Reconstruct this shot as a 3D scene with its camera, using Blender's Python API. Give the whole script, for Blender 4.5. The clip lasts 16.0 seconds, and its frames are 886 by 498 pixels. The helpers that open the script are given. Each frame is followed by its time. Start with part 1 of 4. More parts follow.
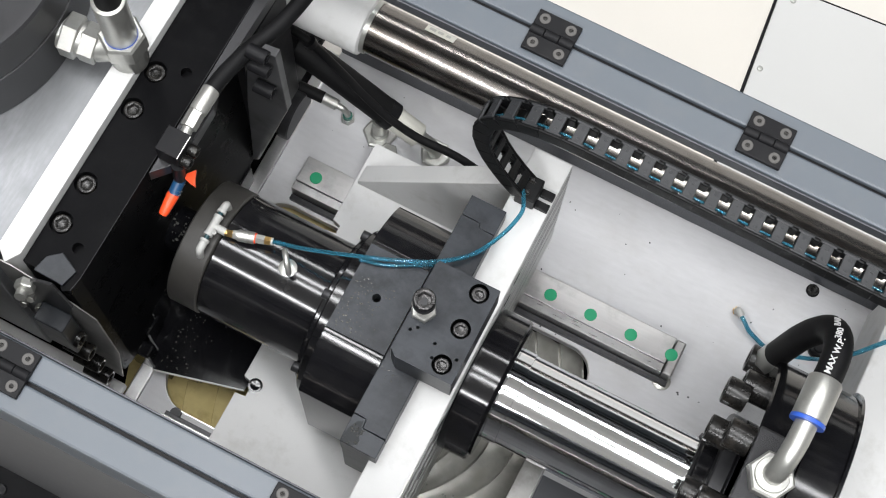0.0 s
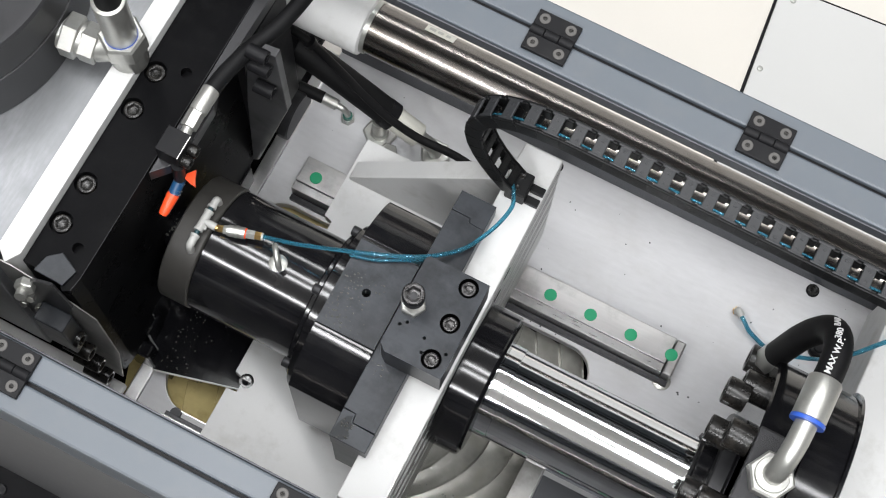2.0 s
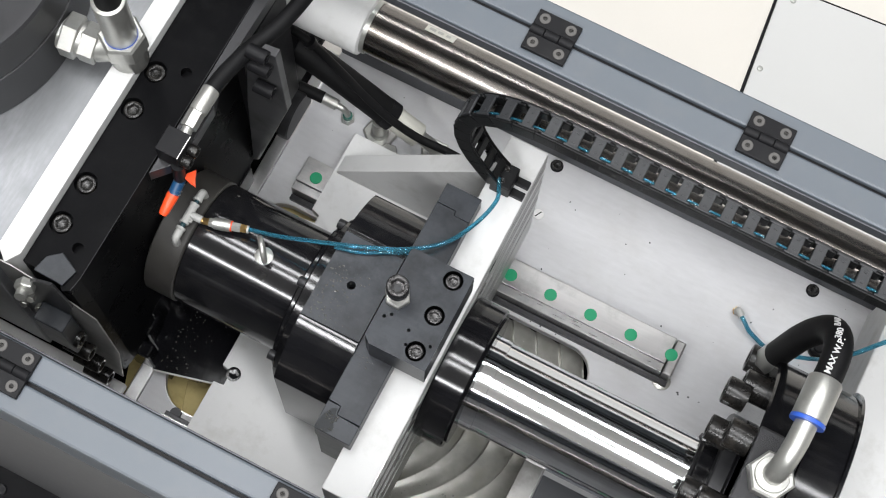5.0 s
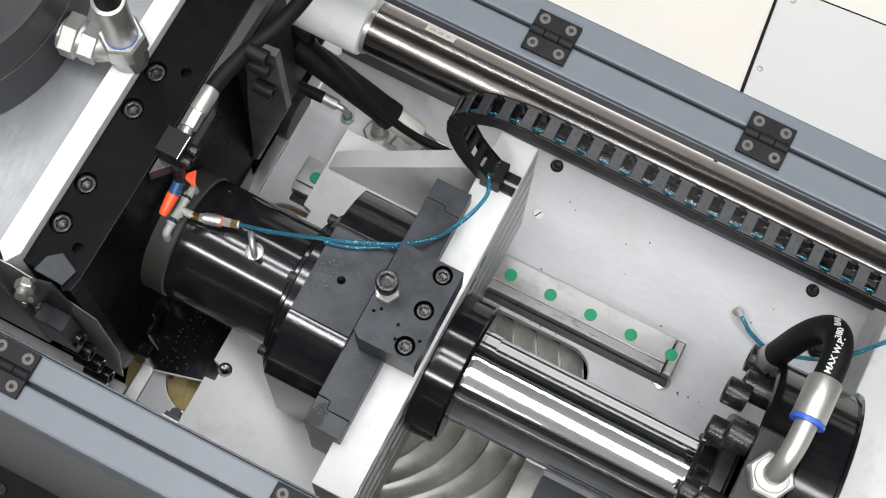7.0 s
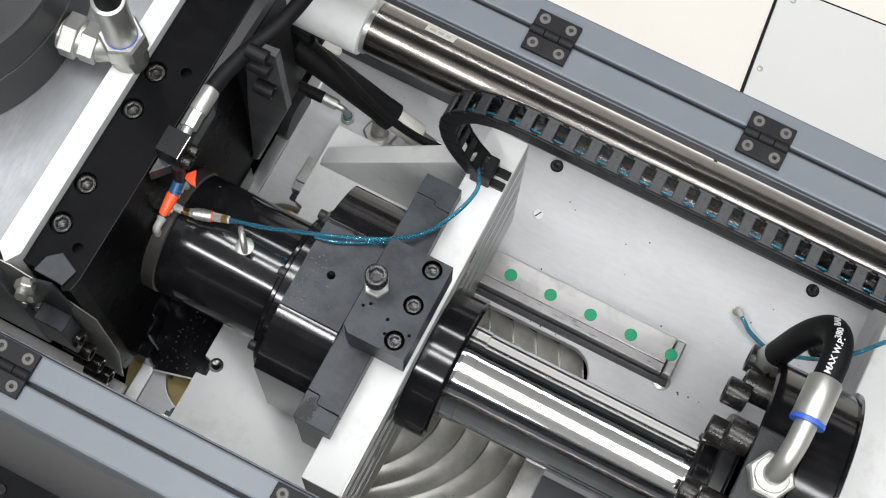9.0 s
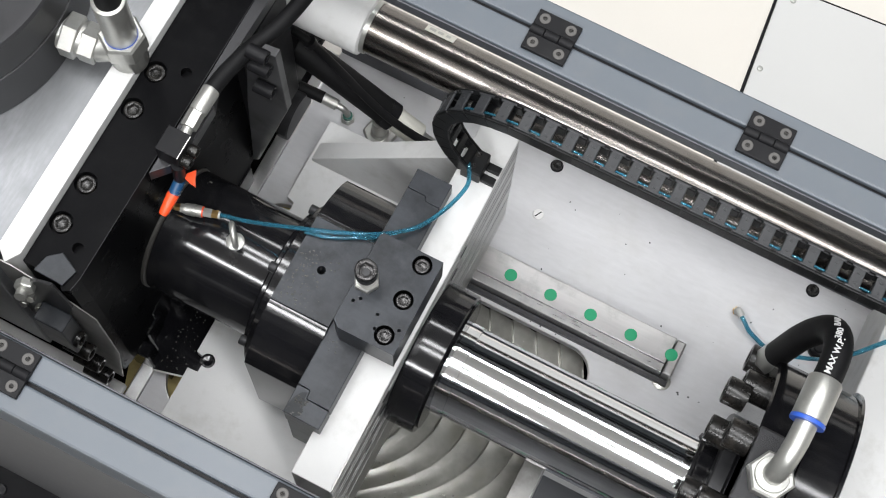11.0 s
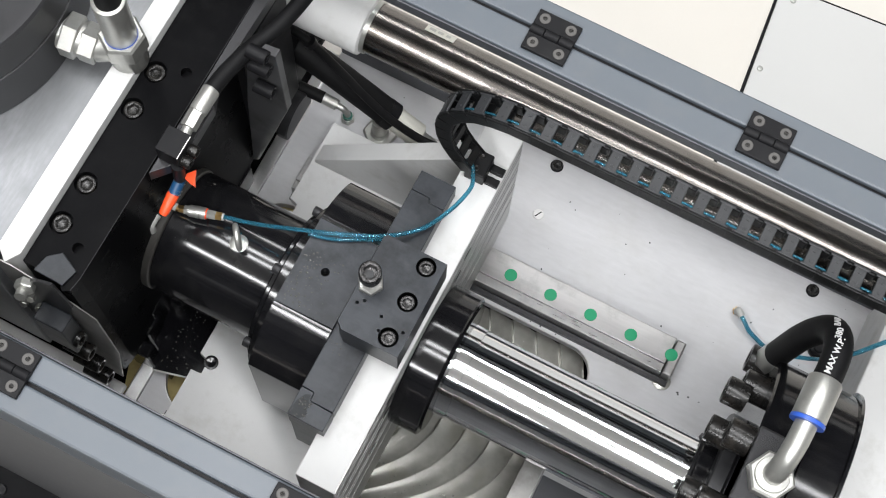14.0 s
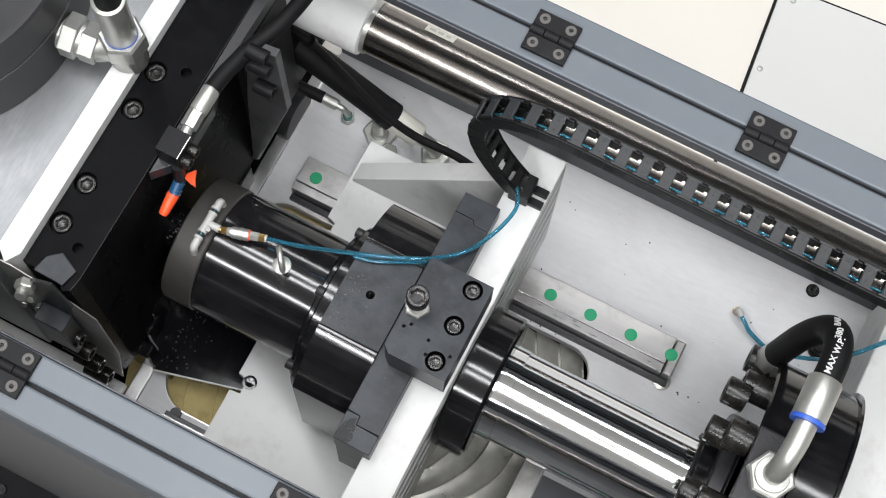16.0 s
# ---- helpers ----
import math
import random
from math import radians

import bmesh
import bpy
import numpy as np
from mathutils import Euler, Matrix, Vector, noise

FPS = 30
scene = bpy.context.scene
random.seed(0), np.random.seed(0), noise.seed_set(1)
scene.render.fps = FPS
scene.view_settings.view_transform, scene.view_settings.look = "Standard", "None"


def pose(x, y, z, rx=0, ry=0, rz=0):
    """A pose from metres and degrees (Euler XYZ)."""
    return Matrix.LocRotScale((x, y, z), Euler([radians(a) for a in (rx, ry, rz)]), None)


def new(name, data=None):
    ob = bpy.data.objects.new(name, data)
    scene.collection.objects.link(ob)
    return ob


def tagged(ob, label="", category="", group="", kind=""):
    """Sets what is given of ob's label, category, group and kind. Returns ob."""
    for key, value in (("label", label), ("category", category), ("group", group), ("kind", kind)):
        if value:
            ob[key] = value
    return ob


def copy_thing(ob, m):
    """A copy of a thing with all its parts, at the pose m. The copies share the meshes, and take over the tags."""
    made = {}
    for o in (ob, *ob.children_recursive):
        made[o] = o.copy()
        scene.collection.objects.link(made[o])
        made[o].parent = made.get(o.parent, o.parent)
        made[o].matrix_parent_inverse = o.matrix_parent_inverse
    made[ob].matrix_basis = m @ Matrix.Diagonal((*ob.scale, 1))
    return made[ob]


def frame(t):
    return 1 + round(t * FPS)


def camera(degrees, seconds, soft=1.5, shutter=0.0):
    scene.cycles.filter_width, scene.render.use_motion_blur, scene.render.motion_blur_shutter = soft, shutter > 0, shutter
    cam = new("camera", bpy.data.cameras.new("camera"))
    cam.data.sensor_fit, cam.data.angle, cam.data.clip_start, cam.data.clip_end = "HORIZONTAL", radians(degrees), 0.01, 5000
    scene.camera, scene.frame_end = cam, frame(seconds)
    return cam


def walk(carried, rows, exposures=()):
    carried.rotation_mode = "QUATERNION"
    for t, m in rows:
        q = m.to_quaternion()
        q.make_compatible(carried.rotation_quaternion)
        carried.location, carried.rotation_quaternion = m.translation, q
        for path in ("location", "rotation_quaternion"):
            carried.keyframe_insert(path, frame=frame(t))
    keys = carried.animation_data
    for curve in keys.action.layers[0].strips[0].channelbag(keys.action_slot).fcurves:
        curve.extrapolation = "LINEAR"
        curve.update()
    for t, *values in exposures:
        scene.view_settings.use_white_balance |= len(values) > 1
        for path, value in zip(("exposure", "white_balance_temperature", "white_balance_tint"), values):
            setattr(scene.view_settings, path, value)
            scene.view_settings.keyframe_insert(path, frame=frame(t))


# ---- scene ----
EYE = Vector((0.2, -0.4563, 2.26))
TURN = Matrix(((0.88903, -0.44333, 0.11436), (0.45704, 0.84448, -0.27923), (0.02722, 0.30052, 0.95339)))
cam = camera(31.2, 16.0, soft=1.1)
VIEW = Matrix.Translation(EYE) @ TURN.to_quaternion().to_matrix().to_4x4()
walk(cam, [(0.0, VIEW), (16.0, VIEW)])

# ---- light ----
world = bpy.data.worlds.new("hall_light")
scene.world = world
world.use_nodes = True
world.node_tree.nodes["Background"].inputs[0].default_value = (0.9, 0.95, 1.0, 1)
world.node_tree.nodes["Background"].inputs[1].default_value = 0.3
scene.view_settings.exposure = 0.0


def tube_lamp(x, y, length, power):
    d = bpy.data.lights.new("ceiling_lamp", "AREA")
    d.shape, d.size, d.size_y, d.energy = "RECTANGLE", length, 0.3, power
    d.color = (0.975, 0.985, 1.0)
    ob = new("ceiling_lamp", d)
    ob.matrix_world = pose(x, y, 4.9, 0, 0, -32)
    return ob


# tube lamps hung askew to the machine: two over it, one row behind the camera, one beyond
for lx, ly, power in ((0.4, -0.15, 172), (0.4, -1.05, 172), (0.4, -4.0, 340), (0.4, 2.6, 138)):
    tube_lamp(lx, ly, 6.0, power)


# ---- materials ----
def material(name, color, rough=0.5, metal=0.0, vary=0.08, scale=40.0, fine=600.0, bump=0.05, dirt=None, dirt_amount=0.3, dirt_scale=9.0,
             coat=0.0, stretch=None, ior=1.45, rough_vary=0.1, dirt_from=0.5, dirt_to=0.72):
    """Base colour with broad stains and fine grain, varied roughness and a fine relief; stretch draws the grain out along an axis."""
    m = bpy.data.materials.new(name)
    m.use_nodes = True
    nt = m.node_tree
    n, l = nt.nodes, nt.links
    b = n["Principled BSDF"]
    b.inputs["Roughness"].default_value = rough
    b.inputs["Metallic"].default_value = metal
    b.inputs["IOR"].default_value = ior
    b.inputs["Coat Weight"].default_value = coat
    b.inputs["Coat Roughness"].default_value = 0.15
    tc = n.new("ShaderNodeTexCoord")
    mp = n.new("ShaderNodeMapping")
    l.new(tc.outputs["Object"], mp.inputs["Vector"])
    if stretch:
        mp.inputs["Scale"].default_value = stretch
    big = n.new("ShaderNodeTexNoise")
    big.inputs["Scale"].default_value, big.inputs["Detail"].default_value = scale, 5
    small = n.new("ShaderNodeTexNoise")
    small.inputs["Scale"].default_value, small.inputs["Detail"].default_value = fine, 3
    l.new(mp.outputs[0], big.inputs["Vector"])
    l.new(mp.outputs[0], small.inputs["Vector"])
    lo = [max(0, c * (1 - vary)) for c in color]
    hi = [min(1, c * (1 + vary)) for c in color]
    mix = n.new("ShaderNodeMix")
    mix.data_type = "RGBA"
    mix.inputs[6].default_value, mix.inputs[7].default_value = (*lo, 1), (*hi, 1)
    add = n.new("ShaderNodeMath")
    add.operation = "MULTIPLY_ADD"
    add.inputs[1].default_value, add.inputs[2].default_value = 0.35, 0.0
    l.new(small.outputs[0], add.inputs[0])
    add2 = n.new("ShaderNodeMath")
    add2.operation = "MULTIPLY_ADD"
    add2.inputs[1].default_value = 0.65
    l.new(big.outputs[0], add2.inputs[0])
    l.new(add.outputs[0], add2.inputs[2])
    l.new(add2.outputs[0], mix.inputs[0])
    out = mix.outputs[2]
    if dirt:
        st = n.new("ShaderNodeTexNoise")
        st.inputs["Scale"].default_value, st.inputs["Detail"].default_value, st.inputs["Roughness"].default_value = dirt_scale, 8, 0.65
        l.new(tc.outputs["Object"], st.inputs["Vector"])
        ramp = n.new("ShaderNodeValToRGB")
        ramp.color_ramp.elements[0].position, ramp.color_ramp.elements[1].position = dirt_from, dirt_to
        ramp.color_ramp.elements[0].color = (0, 0, 0, 1)
        ramp.color_ramp.elements[1].color = (dirt_amount, dirt_amount, dirt_amount, 1)
        l.new(st.outputs[0], ramp.inputs[0])
        dm = n.new("ShaderNodeMix")
        dm.data_type = "RGBA"
        dm.inputs[7].default_value = (*dirt, 1)
        l.new(ramp.outputs[0], dm.inputs[0])
        l.new(out, dm.inputs[6])
        out = dm.outputs[2]
    l.new(out, b.inputs["Base Color"])
    rr = n.new("ShaderNodeMapRange")
    rr.inputs[3].default_value, rr.inputs[4].default_value = max(0.02, rough - rough_vary), min(1, rough + rough_vary)
    l.new(add2.outputs[0], rr.inputs[0])
    l.new(rr.outputs[0], b.inputs["Roughness"])
    if bump:
        bp = n.new("ShaderNodeBump")
        bp.inputs["Strength"].default_value, bp.inputs["Distance"].default_value = bump, 0.002
        l.new(small.outputs[0], bp.inputs["Height"])
        l.new(bp.outputs[0], b.inputs["Normal"])
    return m


BLUE_GREY = material("blue_grey_paint", (0.083, 0.096, 0.112), 0.38, vary=0.08, scale=12, fine=900, bump=0.08, dirt=(0.12, 0.12, 0.12), dirt_amount=0.2, dirt_scale=25)
DARK_GREY = material("dark_grey_paint", (0.055, 0.058, 0.066), 0.45, vary=0.08, fine=900, bump=0.12)
WHITE = material("white_paint", (0.58, 0.58, 0.575), 0.6, vary=0.05, fine=500, bump=0.015, dirt=(0.34, 0.33, 0.30), dirt_amount=0.5, dirt_scale=18, dirt_from=0.52, dirt_to=0.75)
SHEET = material("grey_sheet", (0.50, 0.50, 0.51), 0.45, vary=0.24, scale=12, fine=160.0, bump=0.0, dirt=(0.36, 0.35, 0.33), dirt_amount=0.35, dirt_scale=9, stretch=(0.25, 1, 1))
MILLED = material("milled_face", (0.44, 0.44, 0.43), 0.34, 0.85, vary=0.6, scale=60, fine=300, bump=0.06, stretch=(1, 0.03, 1))
MATT_GREY = material("matt_side_grey", (0.085, 0.086, 0.09), 0.7, vary=0.08, ior=1.3)
GALV_DARK = material("dark_milled_band", (0.33, 0.33, 0.33), 0.42, 0.6, vary=0.2, scale=60, fine=300, stretch=(1, 0.05, 1))
GALV = material("machined_steel", (0.66, 0.66, 0.66), 0.34, 1.0, vary=0.3, scale=18, fine=300, bump=0.03)
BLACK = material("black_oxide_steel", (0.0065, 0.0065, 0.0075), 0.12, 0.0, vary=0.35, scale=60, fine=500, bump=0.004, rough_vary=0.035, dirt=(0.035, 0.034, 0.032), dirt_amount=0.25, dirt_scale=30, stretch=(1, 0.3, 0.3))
# oil-mottled; its paler bluish tone also carries the sheen from overhead
BLACK_TOP = material("oiled_black_steel_sheen", (0.028, 0.031, 0.036), 0.34, 0.1, vary=0.45, scale=30, fine=260, bump=0.05, dirt=(0.010, 0.011, 0.013), dirt_amount=0.85, dirt_scale=26, ior=1.28, dirt_from=0.42, dirt_to=0.66, stretch=(0.12, 1, 1))
BLACK_MATT = material("matt_black", (0.009, 0.009, 0.010), 0.42, vary=0.2, bump=0.03, dirt=(0.04, 0.04, 0.04), dirt_amount=0.25, ior=1.2)
OILY = material("oily_black_steel", (0.005, 0.005, 0.006), 0.1, 0.0, vary=0.3, scale=35, fine=60, bump=0.04, ior=1.3)
PLATEN_BLACK = material("platen_black", (0.0045, 0.0045, 0.005), 0.28, 0.0, vary=0.3, scale=25, fine=300, bump=0.01, rough_vary=0.05, dirt=(0.018, 0.018, 0.018), dirt_amount=0.2, dirt_scale=40, ior=1.07)
HINGE_SCREW = material("dull_screw", (0.09, 0.086, 0.082), 0.6, 0.3, vary=0.15, scale=90)
# lengthwise streaks in the colour stand in for fine reflections on the chrome
CHROME = material("hard_chrome", (0.72, 0.73, 0.745), 0.085, 1.0, vary=0.3, scale=150, fine=700, bump=0.0, rough_vary=0.03, stretch=(0.015, 1, 1))
TIE = material("tie_bar_steel", (0.23, 0.214, 0.20), 0.24, 1.0, vary=0.22, scale=20, fine=200, bump=0.01, dirt=(0.12, 0.1, 0.08), dirt_amount=0.6, dirt_scale=14, stretch=(0.1, 1, 1), rough_vary=0.06)
ZINC = material("zinc_plated_steel", (0.44, 0.44, 0.415), 0.36, 0.75, vary=0.2, scale=60, fine=500, bump=0.04, dirt=(0.2, 0.2, 0.18), dirt_amount=0.35, dirt_scale=60)
BRASS = material("brass", (0.55, 0.36, 0.14), 0.3, 1.0, vary=0.15)
RUBBER = material("black_rubber", (0.0065, 0.0065, 0.007), 0.55, vary=0.15, fine=900, bump=0.08, ior=1.22)
CHAINP = material("black_nylon", (0.006, 0.0062, 0.0066), 0.42, vary=0.2, fine=900, bump=0.1, ior=1.28)
CHAIN_BAR = material("grey_nylon", (0.024, 0.025, 0.027), 0.42, vary=0.15, fine=900, bump=0.12, ior=1.4)
WHITE_PLASTIC = material("white_plastic", (0.38, 0.38, 0.365), 0.35, vary=0.05)
ORANGE = material("orange_plastic", (0.75, 0.075, 0.02), 0.35, vary=0.08)
GREEN = material("green_plug", (0.005, 0.27, 0.12), 0.35, vary=0.12, bump=0.0)
BLUE_RING = material("blue_ring", (0.03, 0.09, 0.42), 0.35, vary=0.05)
OIL = material("oily_tray", (0.36, 0.355, 0.325), 0.24, 0.3, vary=0.6, scale=16, fine=80, bump=0.12, dirt=(0.16, 0.15, 0.085), dirt_amount=0.75, dirt_scale=10.0)
FLOOR = material("cream_floor", (0.72, 0.685, 0.63), 0.35, vary=0.03, scale=3, fine=200, bump=0.02)
RUST = material("brown_card", (0.25, 0.13, 0.05), 0.6, vary=0.3)
PANEL = material("pale_grey_cover", (0.60, 0.60, 0.59), 0.35, vary=0.02, scale=4, fine=300, bump=0.02)
CEIL = material("hall_ceiling", (0.65, 0.65, 0.65), 0.8, vary=0.03, scale=2)
WALL = material("hall_wall", (0.78, 0.78, 0.77), 0.8, vary=0.03, scale=2)
WALL_DARK = material("dark_wall_paint", (0.035, 0.04, 0.048), 0.8, vary=0.05, scale=2)
PRINT = material("white_print", (0.5, 0.5, 0.5), 0.6, vary=0.05)


BARE = material("bare_rolled_steel", (0.30, 0.295, 0.285), 0.42, 0.55, vary=0.3, scale=14, fine=220, bump=0.05, dirt=(0.10, 0.095, 0.085), dirt_amount=0.7, dirt_scale=16)
BARE_DARK = material("smoked_steel", (0.13, 0.13, 0.135), 0.38, 0.55, vary=0.25, scale=12, fine=260, bump=0.04, dirt=(0.04, 0.04, 0.04), dirt_amount=0.7, dirt_scale=14)
SCREW = material("burnished_screw", (0.035, 0.034, 0.034), 0.28, 0.8, vary=0.3, scale=80)
CAP_SCREW = material("satin_black_screw", (0.009, 0.0085, 0.008), 0.28, 0.0, vary=0.3, scale=70, fine=400, bump=0.03, ior=1.38, dirt=(0.07, 0.06, 0.05), dirt_amount=0.35, dirt_scale=60)
RING_GREY = material("worn_ring_grey", (0.040, 0.038, 0.035), 0.45, 0.1, vary=0.25, scale=30, fine=400, bump=0.03, dirt=(0.015, 0.014, 0.012), dirt_amount=0.6, dirt_scale=22)
RAIL_STEEL = material("ground_rail_steel", (0.46, 0.455, 0.45), 0.3, 1.0, vary=0.3, scale=22, fine=300, bump=0.0, stretch=(0.08, 1, 1), dirt=(0.14, 0.135, 0.13), dirt_amount=0.5, dirt_scale=20)
OILY_GREY = material("wet_grease", (0.006, 0.008, 0.010), 0.3, vary=0.5, scale=90, fine=200, bump=0.04, ior=1.22)
KNURL = material("knurled_black", (0.03, 0.03, 0.032), 0.4, 0.4, vary=0.3, fine=900, bump=0.5)
BRUSHED = material("brushed_deck_steel", (0.24, 0.245, 0.255), 0.45, 0.7, vary=0.85, scale=9, fine=220, bump=0.02, stretch=(1, 0.22, 1), dirt=(0.16, 0.165, 0.17), dirt_amount=0.6, dirt_from=0.40, dirt_to=0.60, dirt_scale=7, rough_vary=0.2)
DULL_STEEL = material("dull_steel", (0.60, 0.595, 0.58), 0.45, 0.1, vary=0.15, scale=20, fine=300, bump=0.05)
GUN = material("gunmetal", (0.03, 0.03, 0.032), 0.36, 0.3, vary=0.15, scale=15, fine=400, bump=0.05, ior=1.35)
PALE_ZINC = material("pale_zinc", (0.62, 0.61, 0.55), 0.4, 0.3, vary=0.1, scale=60)
TEAL = material("dark_teal_tube", (0.02, 0.055, 0.065), 0.25, vary=0.2)
BLUE_DARK = material("dark_blue_hose", (0.012, 0.055, 0.13), 0.3, vary=0.2)
GREEN_DARK = material("dark_green_seal", (0.01, 0.09, 0.07), 0.35, vary=0.2)


# near-black put into recesses to deepen their shade
PIT = material("recess_shade_black", (0.003, 0.003, 0.003), 0.6, vary=0.2, bump=0.0, ior=1.05)
GOLD_OIL = material("golden_oil_tray", (0.50, 0.41, 0.19), 0.16, vary=0.35, scale=24, fine=60, bump=0.1, dirt=(0.30, 0.24, 0.10), dirt_amount=0.75, dirt_scale=34)
# pale and half metallic: the oil's glints are put into the material
GLINT = material("oil_glint", (0.35, 0.35, 0.32), 0.08, 0.5, vary=0.2, bump=0.0, rough_vary=0.02)
DROPS = material("oil_bead", (0.06, 0.06, 0.055), 0.1, 0.0, vary=0.2, bump=0.0, ior=1.6, rough_vary=0.03)


def clear_plastic(name, color, rough=0.1, weight=0.7):
    m = bpy.data.materials.new(name)
    m.use_nodes = True
    b = m.node_tree.nodes["Principled BSDF"]
    b.inputs["Base Color"].default_value = (*color, 1)
    b.inputs["Roughness"].default_value = rough
    b.inputs["Transmission Weight"].default_value = weight
    b.inputs["IOR"].default_value = 1.35
    return m


BLUE_TUBE = clear_plastic("clear_blue_tube", (0.07, 0.30, 0.42), 0.08, 0.8)


# ---- mesh helpers ----
def part(name, bm, mat, parent=None, label="", smooth=None):
    """Links a bmesh as one mesh object under a thing or a part. smooth: the angle in degrees above which edges stay sharp."""
    bmesh.ops.recalc_face_normals(bm, faces=bm.faces)
    if smooth:
        for f in bm.faces:
            f.smooth = True
        for e in bm.edges:
            if len(e.link_faces) == 2 and e.calc_face_angle(0) > radians(smooth):
                e.smooth = False
    me = bpy.data.meshes.new(name)
    bm.to_mesh(me)
    bm.free()
    me.materials.append(mat)
    ob = new(name, me)
    if parent:
        ob.parent = parent
    return tagged(ob, label)


def thing(name, label, category, group="", kind="", at=(0, 0, 0)):
    ob = new(name)
    ob.location = at
    ob.empty_display_size = 0.02
    return tagged(ob, label, category, group, kind)


def add_box(bm, x0, x1, y0, y1, z0, z1, bevel=0.0015, m=None, seg=2):
    vs = bmesh.ops.create_cube(bm, size=1)["verts"]
    for v in vs:
        v.co = Vector(((x0 + x1) / 2 + v.co.x * (x1 - x0), (y0 + y1) / 2 + v.co.y * (y1 - y0), (z0 + z1) / 2 + v.co.z * (z1 - z0)))
    if bevel:
        es = list({e for v in vs for e in v.link_edges})
        r = bmesh.ops.bevel(bm, geom=es, offset=bevel, segments=seg, affect="EDGES", profile=0.5)
        vs = list({v for f in r["faces"] for v in f.verts} | {v for v in vs if v.is_valid})
    if m is not None:
        bmesh.ops.transform(bm, matrix=m, verts=list({v for v in vs if v.is_valid}))
    return bm


def box(x0, x1, y0, y1, z0, z1, bevel=0.0015):
    return add_box(bmesh.new(), x0, x1, y0, y1, z0, z1, bevel)


def add_lathe(bm, profile, a, axis, n=32, close=False):
    """Turns a profile of (distance along axis, radius) round the line from a along axis."""
    axis = Vector(axis).normalized()
    q = Vector((0, 0, 1)).rotation_difference(axis)
    rings = []
    for d, r in profile:
        if r < 1e-6:
            rings.append([bm.verts.new(Vector(a) + axis * d)])
        else:
            rings.append([bm.verts.new(Vector(a) + q @ Vector((r * math.cos(2 * math.pi * i / n), r * math.sin(2 * math.pi * i / n), d))) for i in range(n)])
    pairs = list(zip(rings, rings[1:])) + ([(rings[-1], rings[0])] if close else [])
    for p, s in pairs:
        for i in range(n):
            j = (i + 1) % n
            if len(p) == 1 and len(s) == 1:
                continue
            if len(p) == 1:
                bm.faces.new((p[0], s[j], s[i]))
            elif len(s) == 1:
                bm.faces.new((p[i], p[j], s[0]))
            else:
                bm.faces.new((p[i], p[j], s[j], s[i]))
    return bm


def lathe(profile, a, axis, n=32):
    return add_lathe(bmesh.new(), profile, a, axis, n)


def rod_profile(length, r, c=0.0015):
    return [(0, 0), (0, r - c), (c, r), (length - c, r), (length, r - c), (length, 0)]


def add_prism(bm, outline, place, depth, bevel=0.0):
    """Extrudes an outline of (u, v) by depth; place(u, v, w) gives the point, w from 0 to depth."""
    lo = [bm.verts.new(place(u, v, 0)) for u, v in outline]
    hi = [bm.verts.new(place(u, v, depth)) for u, v in outline]
    fs = [bm.faces.new(lo), bm.faces.new(hi)]
    n = len(lo)
    for i in range(n):
        fs.append(bm.faces.new((lo[i], lo[(i + 1) % n], hi[(i + 1) % n], hi[i])))
    if bevel:
        es = list({e for v in lo + hi for e in v.link_edges})
        bmesh.ops.bevel(bm, geom=es, offset=bevel, segments=2, affect="EDGES", profile=0.5)
    return bm


def pierced(outline, holes, z0, z1, depth):
    """An upright-sided block with round blind holes (x, y, radius) of a depth in its top."""
    bm = bmesh.new()
    edges, rims = [], []
    top = [bm.verts.new((u, v, z1)) for u, v in outline]
    edges += [bm.edges.new((top[i], top[(i + 1) % len(top)])) for i in range(len(top))]
    for x, y, r in holes:
        ring = [bm.verts.new((x + r * math.cos(2 * math.pi * k / 28), y + r * math.sin(2 * math.pi * k / 28), z1)) for k in range(28)]
        edges += [bm.edges.new((ring[i], ring[(i + 1) % 28])) for i in range(28)]
        rims.append(ring)
    bmesh.ops.triangle_fill(bm, edges=edges, use_beauty=True)
    low = [bm.verts.new((u, v, z0)) for u, v in outline]
    for i in range(len(top)):
        j = (i + 1) % len(top)
        bm.faces.new((top[i], low[i], low[j], top[j]))
    bm.faces.new(low)
    for ring in rims:
        b = [bm.verts.new((v.co.x, v.co.y, z1 - depth)) for v in ring]
        for i in range(28):
            j = (i + 1) % 28
            bm.faces.new((ring[i], ring[j], b[j], b[i]))
        bm.faces.new(b)
    return bm


def spline(points, steps=8):
    """A smooth line through points (Catmull-Rom)."""
    p = [Vector(q) for q in points]
    p = [2 * p[0] - p[1]] + p + [2 * p[-1] - p[-2]]
    out = []
    for i in range(1, len(p) - 2):
        for k in range(steps):
            t = k / steps
            out.append(0.5 * ((2 * p[i]) + (p[i + 1] - p[i - 1]) * t + (2 * p[i - 1] - 5 * p[i] + 4 * p[i + 1] - p[i + 2]) * t * t
                              + (3 * p[i] - p[i - 1] - 3 * p[i + 1] + p[i + 2]) * t ** 3))
    return out + [p[-2]]


